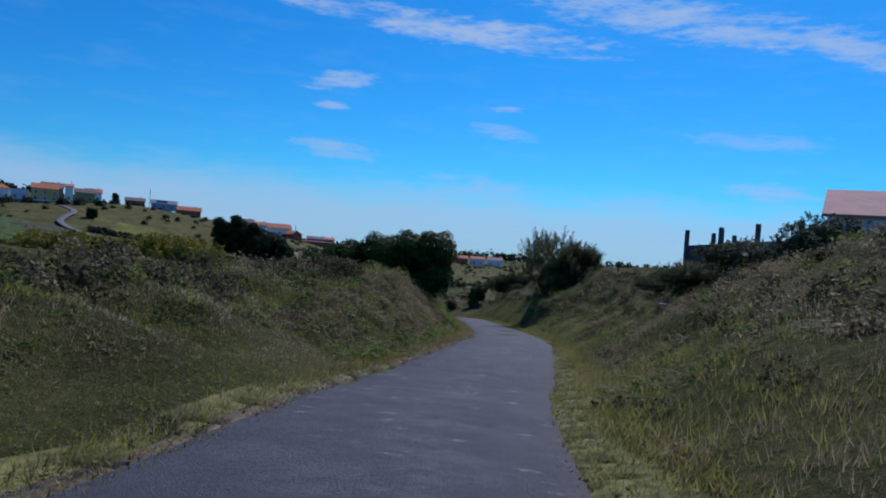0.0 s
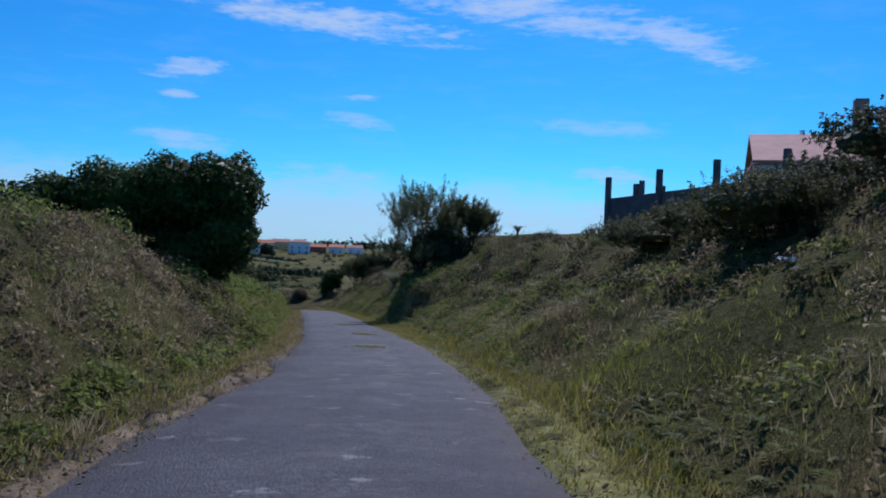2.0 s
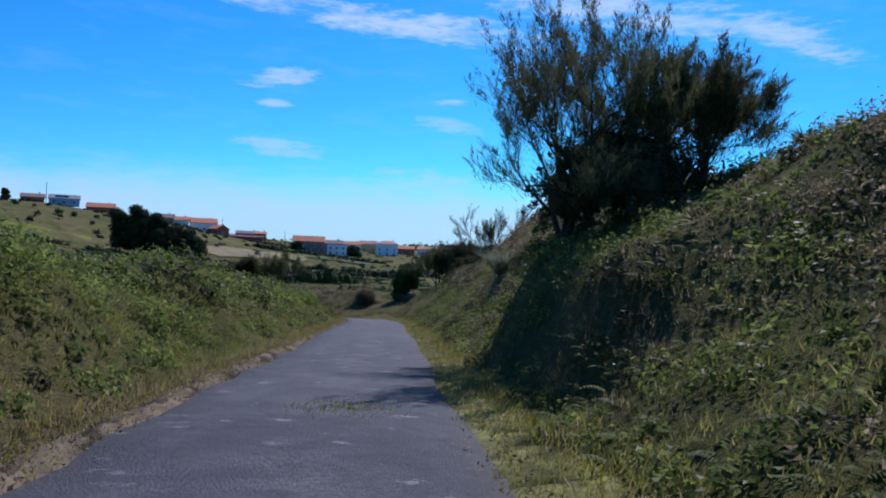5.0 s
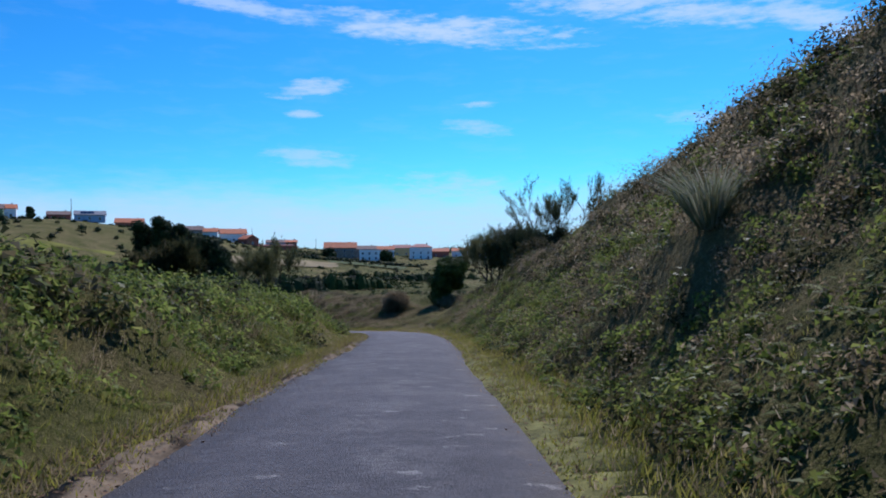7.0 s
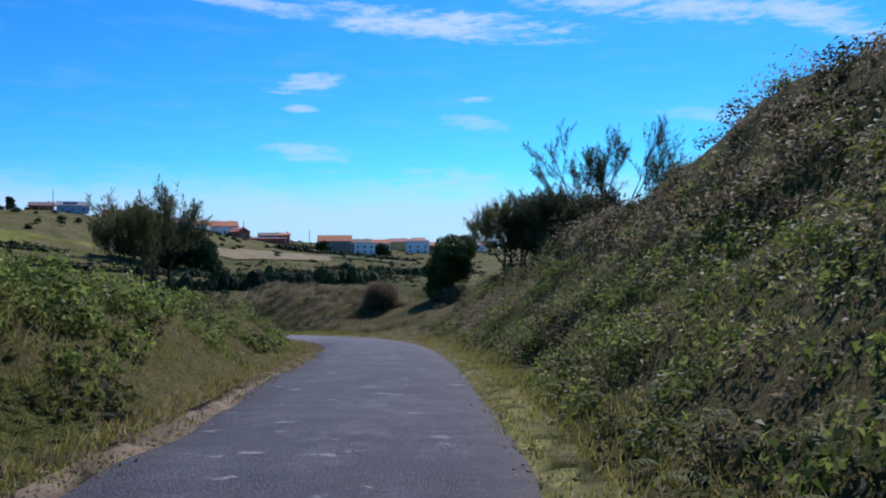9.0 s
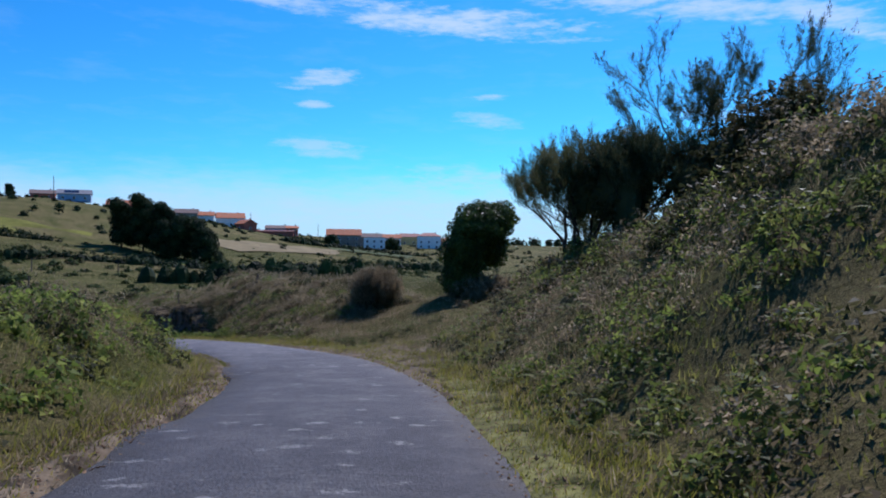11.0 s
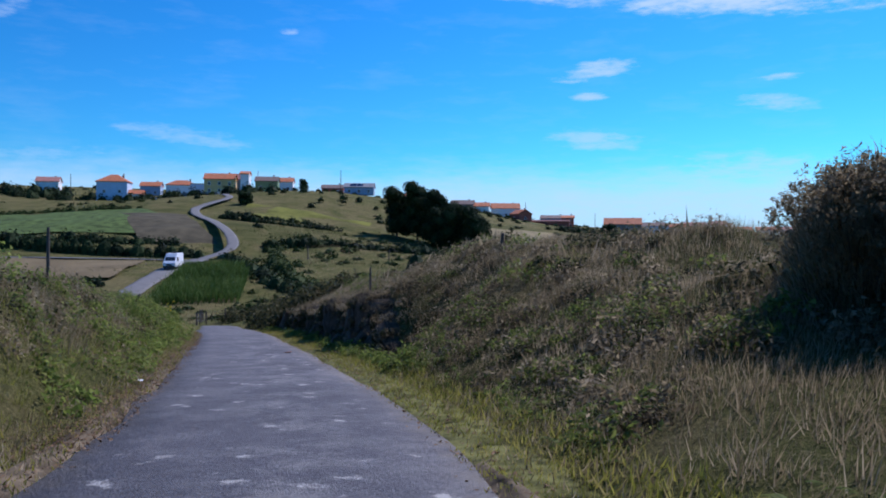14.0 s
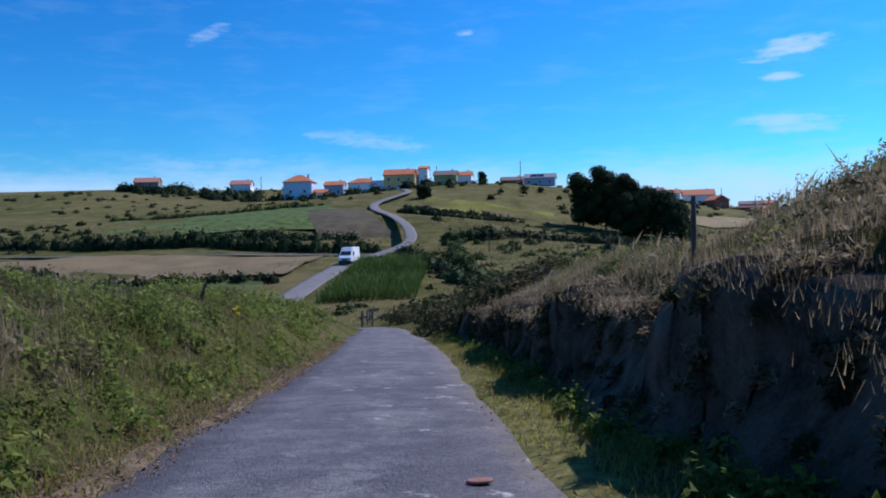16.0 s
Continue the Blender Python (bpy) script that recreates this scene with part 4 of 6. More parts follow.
def bush_skeleton(g, height, spread_x, spread_y, stems, lean, forks=3, full=False):
    """Crooked stems that fork upwards; returns tubes and the places for foliage with their directions."""
    tubes, tips, limbs = [], [], []

    def grow(p, way, length, radius, level):
        steps = 4
        pts, rad = [p.copy()], [radius]
        for i in range(steps):
            way = way + g.normal(0, 0.2, 3) + np.array((lean[0] * 0.12, lean[1] * 0.12, 0.02 if level == 0 else 0.11))
            way = way / np.linalg.norm(way)
            p = p + way * length / steps
            pts.append(p.copy())
            rad.append(radius * (1 - 0.5 * (i + 1) / steps))
            if level >= forks - (2 if full else 1):
                tips.append((p.copy(), way.copy()))
        tubes.append(tube(pts, rad, 6 if level == 0 else 4))
        if level < forks:
            for _ in range(3 if level else 4):
                w = way + g.normal(0, 0.5, 3) * (spread_x, spread_y, 0.55) + (0, 0, 0.12)
                grow(p if g.uniform() < 0.6 else pts[-2], w / np.linalg.norm(w), length * g.uniform(0.55, 0.85), rad[-1] * 0.75, level + 1)

    for _ in range(stems):
        a = g.uniform(0, 2 * np.pi)
        w = np.array((math.cos(a) * 0.55 * spread_x, math.sin(a) * 0.55 * spread_y, 1.0)) + (lean[0], lean[1], 0)
        grow(np.array((g.normal(0, 0.12), g.normal(0, 0.12), -0.15)), w / np.linalg.norm(w), height * 0.42, 0.055 * height / 3, 0)
        limbs.append(merged(tubes))
        tubes.clear()
    return limbs, tips


def inner_clump(lump, mat, ob):
    """Solid blob added for inner twigs and leaves, closing gaps in one crown lump."""
    cx, cy, cz, rx, ry, rz = lump
    a, b = np.meshgrid(np.linspace(0, 2 * np.pi, 10, endpoint=False), np.linspace(-1.35, 1.35, 6))
    k = 1 + 0.12 * np.sin(3 * a + 2 * b)
    v = np.stack([cx + rx * k * np.cos(a) * np.cos(b), cy + ry * k * np.sin(a) * np.cos(b), cz + rz * k * np.sin(b)], -1).reshape(-1, 3)
    i = np.arange(60).reshape(6, 10)
    j = np.roll(i, -1, 1)
    q = np.stack([i[:-1], j[:-1], j[1:], i[1:]], -1).reshape(-1, 4)
    part("inner_clump", np_mesh("inner_clump", v, np.concatenate([q[:, :3], q[:, [0, 2, 3]]]), mat), ob)


def needle_shrub(name, x, y, height, spread_x, spread_y, label, seed, stems=4, lean=(0.2, 0.0), bushy=46, size=0.02, sink=0.1, mat=None, drop=None, full=False):
    """A wind-combed shrub tree: crooked limbs and sprays of fine upright foliage."""
    g = np.random.default_rng(seed)
    tubes, tips = bush_skeleton(g, height, spread_x, spread_y, stems, lean, full=full)
    base = on_ground(x, y, -sink) if drop is None else Vector((x, y, drop))
    ob = thing(name, base, label, "shrub")
    top = max(p[2] for p, _ in tips)
    k = height / top
    for v, f in tubes:
        part("limb", np_mesh("limb", v * (1, 1, k), f, M_BARK, True), ob)
    p = np.array([a for a, _ in tips]) * (1, 1, k)
    w = np.array([b for _, b in tips])
    # plumes: fine leaves brushed upwards round each twig's end
    n = len(p) * bushy
    i = np.repeat(np.arange(len(p)), bushy)
    axis = w * 0.7 + g.normal(0, 0.25, w.shape) + (lean[0] * 0.6, lean[1] * 0.6, 0.75)
    axis /= np.linalg.norm(axis, axis=1, keepdims=True)
    reach = g.uniform(0.18, 0.42, len(p))
    f = g.uniform(-0.25, 1.0, n)
    start = p[i] + axis[i] * (f * reach[i])[:, None] + g.normal(0, 0.055, (n, 3)) * (1.15 - f)[:, None]
    aim = axis[i] + g.normal(0, 0.42, (n, 3))
    aim[:, 2] = aim[:, 2].clip(0.25)
    lean2 = (aim[:, :2] / aim[:, 2:3]).clip(-1.6, 1.6)
    v, f = blades(start, g.uniform(0.05, 0.15, n), size * g.uniform(0.6, 1.3, n), lean2, g, True)
    part("foliage", np_mesh("foliage", v, f, mat or M_SHRUB), ob)
    return ob


def up_to(x, y, top, sink=0.1):
    """The height of a plant whose crown ends at that level."""
    return top - on_ground(x, y, -sink).z


def blown_tree(name, base, trunk_to, crown, label, seed, count, size, mat, trunk_r=0.14):
    """A tree combed by the wind: a leaning trunk, limbs, and a dense crown. crown: lumps of (x, y, z, rx, ry, rz) from the base."""
    g = np.random.default_rng(seed)
    ob = thing(name, base, label, "tree")
    top = np.array(trunk_to, float)
    mid = top * 0.5 + (g.normal(0, 0.08), g.normal(0, 0.08), 0)
    part("trunk", np_mesh("trunk", *tube([(0, 0, -0.2), mid * 0.5, mid, top], (trunk_r * 1.2, trunk_r, trunk_r * 0.9, trunk_r * 0.6), 8), M_BARK, True), ob)
    limbs = []
    total = sum(c[3] * c[4] + c[5] * c[3] for c in crown)
    parts = []
    for cx, cy, cz, rx, ry, rz in crown:
        c = np.array((cx, cy, cz))
        limbs.append(tube([mid, (mid + c) / 2 + g.normal(0, 0.1, 3), c], (trunk_r * 0.6, trunk_r * 0.4, trunk_r * 0.15), 5))
        n = int(count * (rx * ry + rz * rx) / total)
        out = g.normal(0, 1, (n, 3))
        out /= np.linalg.norm(out, axis=1, keepdims=True)
        lump = 0.86 + 0.1 * np.sin(7 * out[:, 0] + g.uniform(0, 6)) + 0.1 * np.sin(9 * out[:, 2] + 5 * out[:, 1] + g.uniform(0, 6))
        r = lump * (0.5 + 0.5 * g.uniform(0, 1, n) ** 0.35)
        stray = g.uniform(0, 1, n) < 0.03
        r = np.where(stray, r * g.uniform(1.0, 1.08, n), r)
        parts.append(leaves(c + out * r[:, None] * (rx, ry, rz), size * g.uniform(0.6, 1.3, n), out, 1.9, g))
    for v, f in limbs:
        part("limb", np_mesh("limb", v, f, M_BARK, True), ob)
    for a, b, c, d, e, f in crown:
        inner_clump((a, b, c, 0.68 * d, 0.68 * e, 0.68 * f), mat, ob)
    part("crown", np_mesh("crown", *merged(parts), mat), ob)
    return ob


blown_tree("windswept_tree", on_ground(-0.7, 36.6, -0.1), (0.2, 0, 1.9),
           ((0.4, 0, 2.35, 1.15, 1.3, 1.15), (0.5, -0.1, 1.3, 0.95, 1.2, 1.0), (-0.5, 0, 0.9, 1.1, 1.1, 0.85), (-0.8, 0.1, 2.25, 1.4, 1.4, 1.15), (-2.2, 0, 2.0, 1.5, 1.4, 1.1), (-3.6, 0.1, 1.7, 1.5, 1.3, 1.0), (-5.0, 0, 1.3, 1.4, 1.2, 0.9), (-6.2, 0, 0.85, 1.2, 1.1, 0.75), (0.1, 0, 0.9, 0.75, 0.9, 0.9)),
           "dense dark evergreen tree swept sideways by wind above the bank", 3, 38000, 0.075, M_LAUREL)
blown_tree("windswept_tree", on_ground(4.3, 106.3, -0.1), (0.45, 0.35, 1.9),
           ((0.7, 0.55, 2.4, 1.25, 1.2, 0.95), (1.15, 0.95, 2.8, 1.2, 1.1, 0.72), (0.2, 0.2, 1.6, 0.95, 0.95, 1.1), (0.95, 0.8, 1.75, 1.0, 0.95, 0.85), (0.1, 0.05, 0.7, 0.85, 0.8, 0.75)),
           "small dark evergreen tree leaning with the wind by the field gap", 5, 24000, 0.07, M_LAUREL)
needle_shrub("tamarisk_shrub", 6.75, 54.8, up_to(6.75, 54.8, 2.2), 0.95, 0.85, "tall grey-green tamarisk shrub with crooked limbs on the bank", 11, 6, (-0.12, 0.0), 42, 0.016, full=True)
needle_shrub("tamarisk_shrub", 9.5, 54.6, up_to(9.5, 54.6, 1.4), 1.0, 0.9, "broad grey-green tamarisk shrub in the crest hedge", 12, 6, (0.1, 0.0), 38, 0.017, full=True)
needle_shrub("tamarisk_shrub", 11.7, 101.6, up_to(11.7, 101.6, 1.0), 0.6, 0.6, "tall grey-green tamarisk shrub with bare forking limbs", 14, 5, (0.05, 0.0), 44, 0.016, mat=M_DARK)
needle_shrub("tamarisk_shrub", 7.5, 101.7, up_to(7.5, 101.7, -2.0), 0.55, 0.5, "slender wind-combed tamarisk shrub beside a dark bush", 17, 6, (0.0, 0.0), 34, 0.015, full=True)
needle_shrub("tamarisk_shrub", 11.0, 118.0, 4.2, 0.8, 0.8, "grey-green tamarisk shrub on the far bank crest", 19, 3, (0.2, 0.0), 26, 0.022)
needle_shrub("elder_shrub", -2.5, 87.3, 2.7, 0.9, 0.8, "straggly dark shrub drooping over the green bank", 23, 3, (0.15, 0.0), 30, 0.02, mat=M_SHRUB)
needle_shrub("gorse_shrub", -2.6, 73.4, 1.25, 0.9, 0.9, "straggly gorse shrub among green bank growth", 29, 4, (0.1, 0.0), 40, 0.015, mat=M_HEDGE)


def round_bush(name, x, y, rx, ry, rz, label, seed, count, size, mat, sink=0.15):
    """A dense bush: lumps whose skin is set with small sprays of leaves that stand outwards and up."""
    g = np.random.default_rng(seed)
    ob = thing(name, on_ground(x, y, -sink), label, "bush")
    for _ in range(6):
        v, f = tube([(g.normal(0, 0.1), g.normal(0, 0.1), 0), (g.normal(0, rx * 0.4), g.normal(0, ry * 0.4), rz * 0.7)], (0.05, 0.02), 5)
        part("stem", np_mesh("stem", v, f, M_BARK, True), ob)
    sprays = []
    lumps = 11
    for q in range(lumps):
        a, r = 2.4 * q + g.uniform(-0.4, 0.4), math.sqrt((q + 0.3) / lumps) * 0.68
        k = g.uniform(0.34, 0.5)
        c = np.array((math.cos(a) * r * rx, math.sin(a) * r * ry, rz * (0.62 - 0.42 * r * r + g.uniform(-0.08, 0.08))))
        inner_clump((*c, rx * k * 0.52, ry * k * 0.52, rz * k * 0.46), mat, ob)
        n = count // lumps // 12
        out = g.normal(0, 1, (n, 3))
        out[:, 2] = out[:, 2] * 0.8 + 0.25
        out /= np.linalg.norm(out, axis=1, keepdims=True)
        at = c + out * (rx * k, ry * k, rz * k * 0.85) * g.uniform(0.72, 1.04, (n, 1))
        axis = out + g.normal(0, 0.25, (n, 3)) + (0.1, 0, 0.5)
        axis /= np.linalg.norm(axis, axis=1, keepdims=True)
        reach = g.uniform(0.08, 0.24, n) * (0.7 + 0.3 * rx)
        i = np.repeat(np.arange(n), 26)
        f = g.uniform(0, 1, len(i))
        p = at[i] + axis[i] * (f * reach[i])[:, None] + g.normal(0, 0.05, (len(i), 3)) * (1.1 - f)[:, None]
        p[:, 2] = np.maximum(p[:, 2], 0.02)
        sprays.append(leaves(p, size * 0.72 * g.uniform(0.6, 1.3, len(i)), axis[i] * 0.6 + out[i] * 0.4, 2.2, g, True))
    part("foliage", np_mesh("foliage", *merged(sprays), mat), ob)
    return ob


needle_shrub("tamarisk_shrub", 8.9, 102.0, up_to(8.9, 102.0, -1.7), 0.6, 0.6, "dense dark tamarisk shrub with feathery spires on the bank", 31, 10, (0.0, 0.0), 30, 0.016, mat=M_DARK, full=True)
round_bush("evergreen_bush", 8.5, 101.8, 1.45, 1.3, up_to(8.5, 101.8, -1.9), "dark evergreen bush among tamarisk limbs", 31, 12000, 0.05, M_DARK)
round_bush("evergreen_bush", 11.2, 101.0, 1.5, 1.4, up_to(11.2, 101.0, -1.6), "dark evergreen bush below bare tamarisk limbs", 32, 8000, 0.07, M_HEDGE)
round_bush("gorse_bush", 8.0, 54.2, 1.7, 1.5, 2.3, "dark gorse bush at the foot of a tamarisk", 39, 12000, 0.06, M_DARK)
heap = round_bush("dry_bramble_heap", 1.5, 107.5, 0.95, 1.0, up_to(1.5, 107.5, -6.05), "tangled heap of withered brown brambles by the field", 33, 16000, 0.034, M_DRY)
gh = np.random.default_rng(34)
way = gh.normal(0, 1, (5000, 3))
way[:, 2] = np.abs(way[:, 2])
way /= np.linalg.norm(way, axis=1, keepdims=True)
part("tangle", np_mesh("tangle", *blades(way * (0.95, 1.0, up_to(1.5, 107.5, -6.05)) * gh.uniform(0.75, 1.0, (5000, 1)), gh.uniform(0.08, 0.3, 5000), 0.012, way[:, :2] * 0.8 + gh.normal(0, 0.4, (5000, 2)), gh), M_DRY), heap)
round_bush("dry_bramble_heap", 5.7, 105.2, 1.5, 1.1, 1.15, "low mound of withered brown brambles beside a windswept tree", 71, 12000, 0.036, M_DRY)
round_bush("broom_bush", -7.4, 21.5, 1.5, 1.2, 1.0, "low yellow-flowering broom bush above the grassy apron", 61, 7000, 0.04, M_BROOM)
round_bush("broom_bush", -11.2, 23.5, 1.8, 1.2, 0.9, "low yellow-flowering broom bush above the grassy apron", 62, 7000, 0.045, M_BROOM)
for x, y, top, seed in ((9.1, 28.2, 0.4, 63), (9.5, 30.7, 0.1, 65), (9.4, 33.2, -0.25, 66)):
    round_bush("gorse_bush", x, y, 1.5, 1.5, up_to(x, y, top), "big dark gorse bush overhanging the bank", seed, 9000, 0.036, M_SHRUB)
round_bush("evergreen_bush", 8.6, 91.4, 1.0, 1.1, up_to(8.6, 91.4, -2.6), "dark bush where the crest hedge ends", 64, 7000, 0.05, M_HEDGE)
round_bush("gorse_bush", 10.6, 28.8, 1.6, 1.8, up_to(10.6, 28.8, 0.75), "big dark gorse bush on the bank crest", 34, 11000, 0.05, M_DARK)
round_bush("gorse_bush", 13.5, 29.0, 1.8, 1.6, max(1.0, up_to(13.5, 29.0, 1.5)), "dark gorse bush on the grassy rise", 36, 8000, 0.06, M_DARK)
round_bush("gorse_bush", 16.0, 32.5, 1.9, 1.7, 1.1, "dark gorse bush on the grassy rise", 37, 8000, 0.06, M_DARK)
round_bush("gorse_bush", 12.0, 24.5, 1.7, 1.6, max(1.0, up_to(12.0, 24.5, 2.1)), "dark gorse bush on the grassy rise", 38, 8000, 0.06, M_DARK)
round_bush("gorse_bush", 9.8, 25.6, 1.5, 1.7, max(0.9, up_to(9.8, 25.6, 0.9)), "big dark gorse bush overhanging the bank", 35, 9000, 0.05, M_DARK)


def pampas():
    g = np.random.default_rng(41)
    ob = thing("pampas_grass", on_ground(7.1, 64.0, 0), "arching pale silvery pampas grass tuft on the bank", "grass tuft")
    n = 520
    a = g.uniform(0, 6.28, n)
    base = np.stack([np.cos(a) * 0.12, np.sin(a) * 0.12, np.zeros(n)], 1)
    lean = np.stack([np.cos(a), np.sin(a)], 1) * g.uniform(0.2, 1.1, (n, 1)) + np.array((-0.3, -0.1))
    v, f = blades(base, g.uniform(0.5, 0.95, n), 0.012, lean, g)
    part("leaf_tuft", np_mesh("leaf_tuft", v, f, M_PAMPAS), ob)


pampas()


def yucca(x, y, top):
    """A small spiky-headed yucca on a short bare trunk."""
    g = np.random.default_rng(43)
    base = on_ground(x, y, -0.1)
    ob = thing("yucca", base, "small spiky yucca rising from the crest hedge", "yucca")
    h = top - base.z - 0.35
    part("trunk", np_mesh("trunk", *tube([(0, 0, 0), (0.04, 0, h * 0.5), (0.02, 0.03, h)], (0.08, 0.06, 0.055), 7), M_BARK, True), ob)
    n = 90
    a = g.uniform(0, 6.28, n)
    lean = np.stack([np.cos(a), np.sin(a)], 1) * g.uniform(0.2, 2.2, (n, 1))
    v, f = blades(np.tile((0.02, 0.03, h), (n, 1)) + g.normal(0, 0.03, (n, 3)), g.uniform(0.15, 0.4, n), 0.04, lean, g)
    part("leaf_tuft", np_mesh("leaf_tuft", v, f, M_DARK), ob)


yucca(12.4, 56.0, 0.4)


def reeds(x, y, wide, tall, label, seed, count=2600):
    """A feathery clump of reeds with brown plumes."""
    g = np.random.default_rng(seed)
    ob = thing("reed_clump", on_ground(x, y, -0.05), label, "reeds")
    base = np.stack([g.normal(0, wide * 0.4, count), g.normal(0, 0.5, count), g.uniform(-0.1, 0.1, count)], 1)
    h = tall * g.uniform(0.55, 1.05, count) * (1 - 0.4 * np.abs(base[:, 0]) / wide)
    lean = g.normal(0, 0.12, (count, 2)) + (0.18, 0.0)
    part("leaf_tuft", np_mesh("leaf_tuft", *blades(base, h, 0.022, lean, g), M_HEDGE), ob)
    i = g.choice(count, count // 5)
    tip = base[i] + np.stack([lean[i, 0] * h[i], lean[i, 1] * h[i], h[i] * 0.95], 1)
    n = np.repeat(tip, 5, 0) + g.normal(0, 0.04, (len(tip) * 5, 3)) * (1, 1, 1.8)
    part("plume", np_mesh("plume", *leaves(n, 0.035, g.normal(0, 1, (len(n), 3)), 3.0, g), M_DRY), ob)


reeds(-7.0, 125.0, 2.0, 1.0, "dark feathery reeds on the brow of the bank", 45)
reeds(-4.6, 124.0, 2.0, 1.1, "dark feathery reeds on the brow of the bank", 46)


def moss_tuft(x, y, wide, seed):
    """Low grass that grows in the worn middle of the lane."""
    g = np.random.default_rng(seed)
    n = 700
    s, u, z = along_lane(np.array([x]), np.array([y]))
    base = np.stack([g.normal(0, wide, n), g.normal(0, wide * 1.3, n), np.full(n, 0.0)], 1)
    ob = new("grass_tuft", np_mesh("grass_tuft", *blades(base, g.uniform(0.015, 0.05, n), 0.016, g.normal(0, 0.8, (n, 2)), g, True), M_VERGE))
    ob.location, ob.rotation_euler = (x, y, float(z[0]) + 0.02), (-0.066, 0, 0)
    tagged(ob, "low green tuft growing in the middle of the asphalt", "grass tuft", kind="stuff")


for k, (x, y, w) in enumerate(((3.42, 39.96, 0.2), (3.05, 33.62, 0.2), (3.3, 47.5, 0.25))):
    moss_tuft(x, y, w, 50 + k)


def flowers(x, y, seed):
    g = np.random.default_rng(seed)
    ob = thing("flowering_weed", on_ground(x, y), "tall weed with a yellow flower head among brambles", "flower")
    part("stem", np_mesh("stem", *tube([(0, 0, -0.1), (0.02, 0, 0.5), (0.05, 0.02, 0.95)], (0.012, 0.01, 0.006), 5), M_BRAMBLE), ob)
    for _ in range(9):
        at = np.array((0.05, 0.02, 0.95)) + g.normal(0, 1, 3) * (0.07, 0.07, 0.13)
        n = g.normal(0, 0.5, 3) + (0, -0.5, 0.8)
        n /= np.linalg.norm(n)
        a = np.cross(n, (1.0, 0.2, 0.1))
        a /= np.linalg.norm(a)
        b = np.cross(n, a)
        k = np.arange(10) * 0.6283
        r = np.where(np.arange(10) % 2, 0.045, 0.028)
        v = np.concatenate([[at + n * 0.012], at + (a * np.cos(k)[:, None] + b * np.sin(k)[:, None]) * r[:, None]])
        part("flower_head", np_mesh("flower_head", v, [(0, 1 + q, 1 + (q + 1) % 10) for q in range(10)], M_FLOWER), ob)


flowers(-16.6, 120.0, 61)

# ---- the valley: roads, fields, hedges ----
M_BROWN = painted("bare_field", (0.19, 0.145, 0.075), 0.95, 0.18, 0.15, bump=0.5)
M_HAY = painted("dry_meadow", (0.25, 0.2, 0.1), 0.95, 0.2, 0.12, bump=0.5)
M_MEADOW = painted("green_meadow", (0.088, 0.108, 0.034), 0.95, 0.35, 0.25, bump=0.5)
M_CROP = painted("crop_field", (0.1, 0.145, 0.038), 0.95, 0.38, 0.5, bump=0.6)
M_YELLOW = painted("yellow_meadow", (0.17, 0.17, 0.03), 0.95, 0.3, 0.1, bump=0.5)
M_PLOUGH = painted("ploughed_strip", (0.1, 0.085, 0.05), 0.95, 0.25, 0.3, bump=0.6)

M_PALE = painted("pale_asphalt", (0.19, 0.182, 0.172), 0.9, 0.12, 0.8, bump=0.3)
build_road("road_lower", LANE[-6:], 1.7, "pale asphalt lane crossing the valley floor", 0.4, 7, M_PALE)
build_road("road_upper", UPPER, 1.2, "pale asphalt road climbing to the hill village", 0.3, 8, M_PALE)
build_road("road_branch", BRANCH, 1.5, "pale farm track along the bare field", 0.12, 9, M_PALE)


def field(name, corners, mat, label, lift=0.12):
    """A field that lies on the land between four corners."""
    c = np.array(corners, float)
    n = 26
    a, b = np.meshgrid(np.linspace(0, 1, n), np.linspace(0, 1, n))
    xy = c[0] * ((1 - a) * (1 - b))[..., None] + c[1] * (a * (1 - b))[..., None] + c[2] * (a * b)[..., None] + c[3] * ((1 - a) * b)[..., None]
    x, y = xy[..., 0].ravel(), xy[..., 1].ravel()
    k = min(2.4, 0.12 * np.hypot(*(c[0] - c[2])))
    x, y = x + (value_noise(x, y, 9, 61) - 0.5) * k, y + (value_noise(x, y, 8, 62) - 0.5) * k
    verts = np.stack([x, y, ground_height(x, y) + lift], 1)
    i = np.arange(n * n).reshape(n, n)
    faces = np.stack([i[:-1, :-1].ravel(), i[:-1, 1:].ravel(), i[1:, 1:].ravel(), i[1:, :-1].ravel()], 1)
    return tagged(new(name, np_mesh(name, verts, faces, mat, True)), label, "field", kind="structure")


field("field_bare", ((-88, 196), (-99, 218), (-175, 190), (-140, 164)), M_BROWN, "bare brown harvested field beside the road", 0.2)
field("field_meadow", ((-76, 176), (-86, 191), (-140, 161), (-120, 140)), M_MEADOW, "green meadow on the valley floor", 0.2)
field("field_crop", ((-110, 249), (-158, 285), (-215, 258), (-166, 222)), M_CROP, "bright green crop field below the village", 0.2)
field("field_ploughed", ((-99, 242), (-132, 272), (-152, 272), (-118, 238)), M_PLOUGH, "brown ploughed strip beside the climbing road", 0.25)
field("field_yellow", ((-98, 304), (-127, 289), (-139, 312), (-102, 322)), M_YELLOW, "yellow-green meadow on the hillside", 0.2)
field("field_hay", ((-80, 352), (-36, 407), (-34, 376), (-60, 336)), M_HAY, "dry straw-coloured meadow below the far village", 0.25)
field("field_paddock", ((-62, 282), (-44, 286), (-40, 300), (-66, 298)), M_YELLOW, "small yellow paddock by the big trees", 0.2)
field("field_far_meadow", ((-40, 400), (-8, 410), (-6, 436), (-44, 430)), M_MEADOW, "green meadow in front of the far village", 0.25)


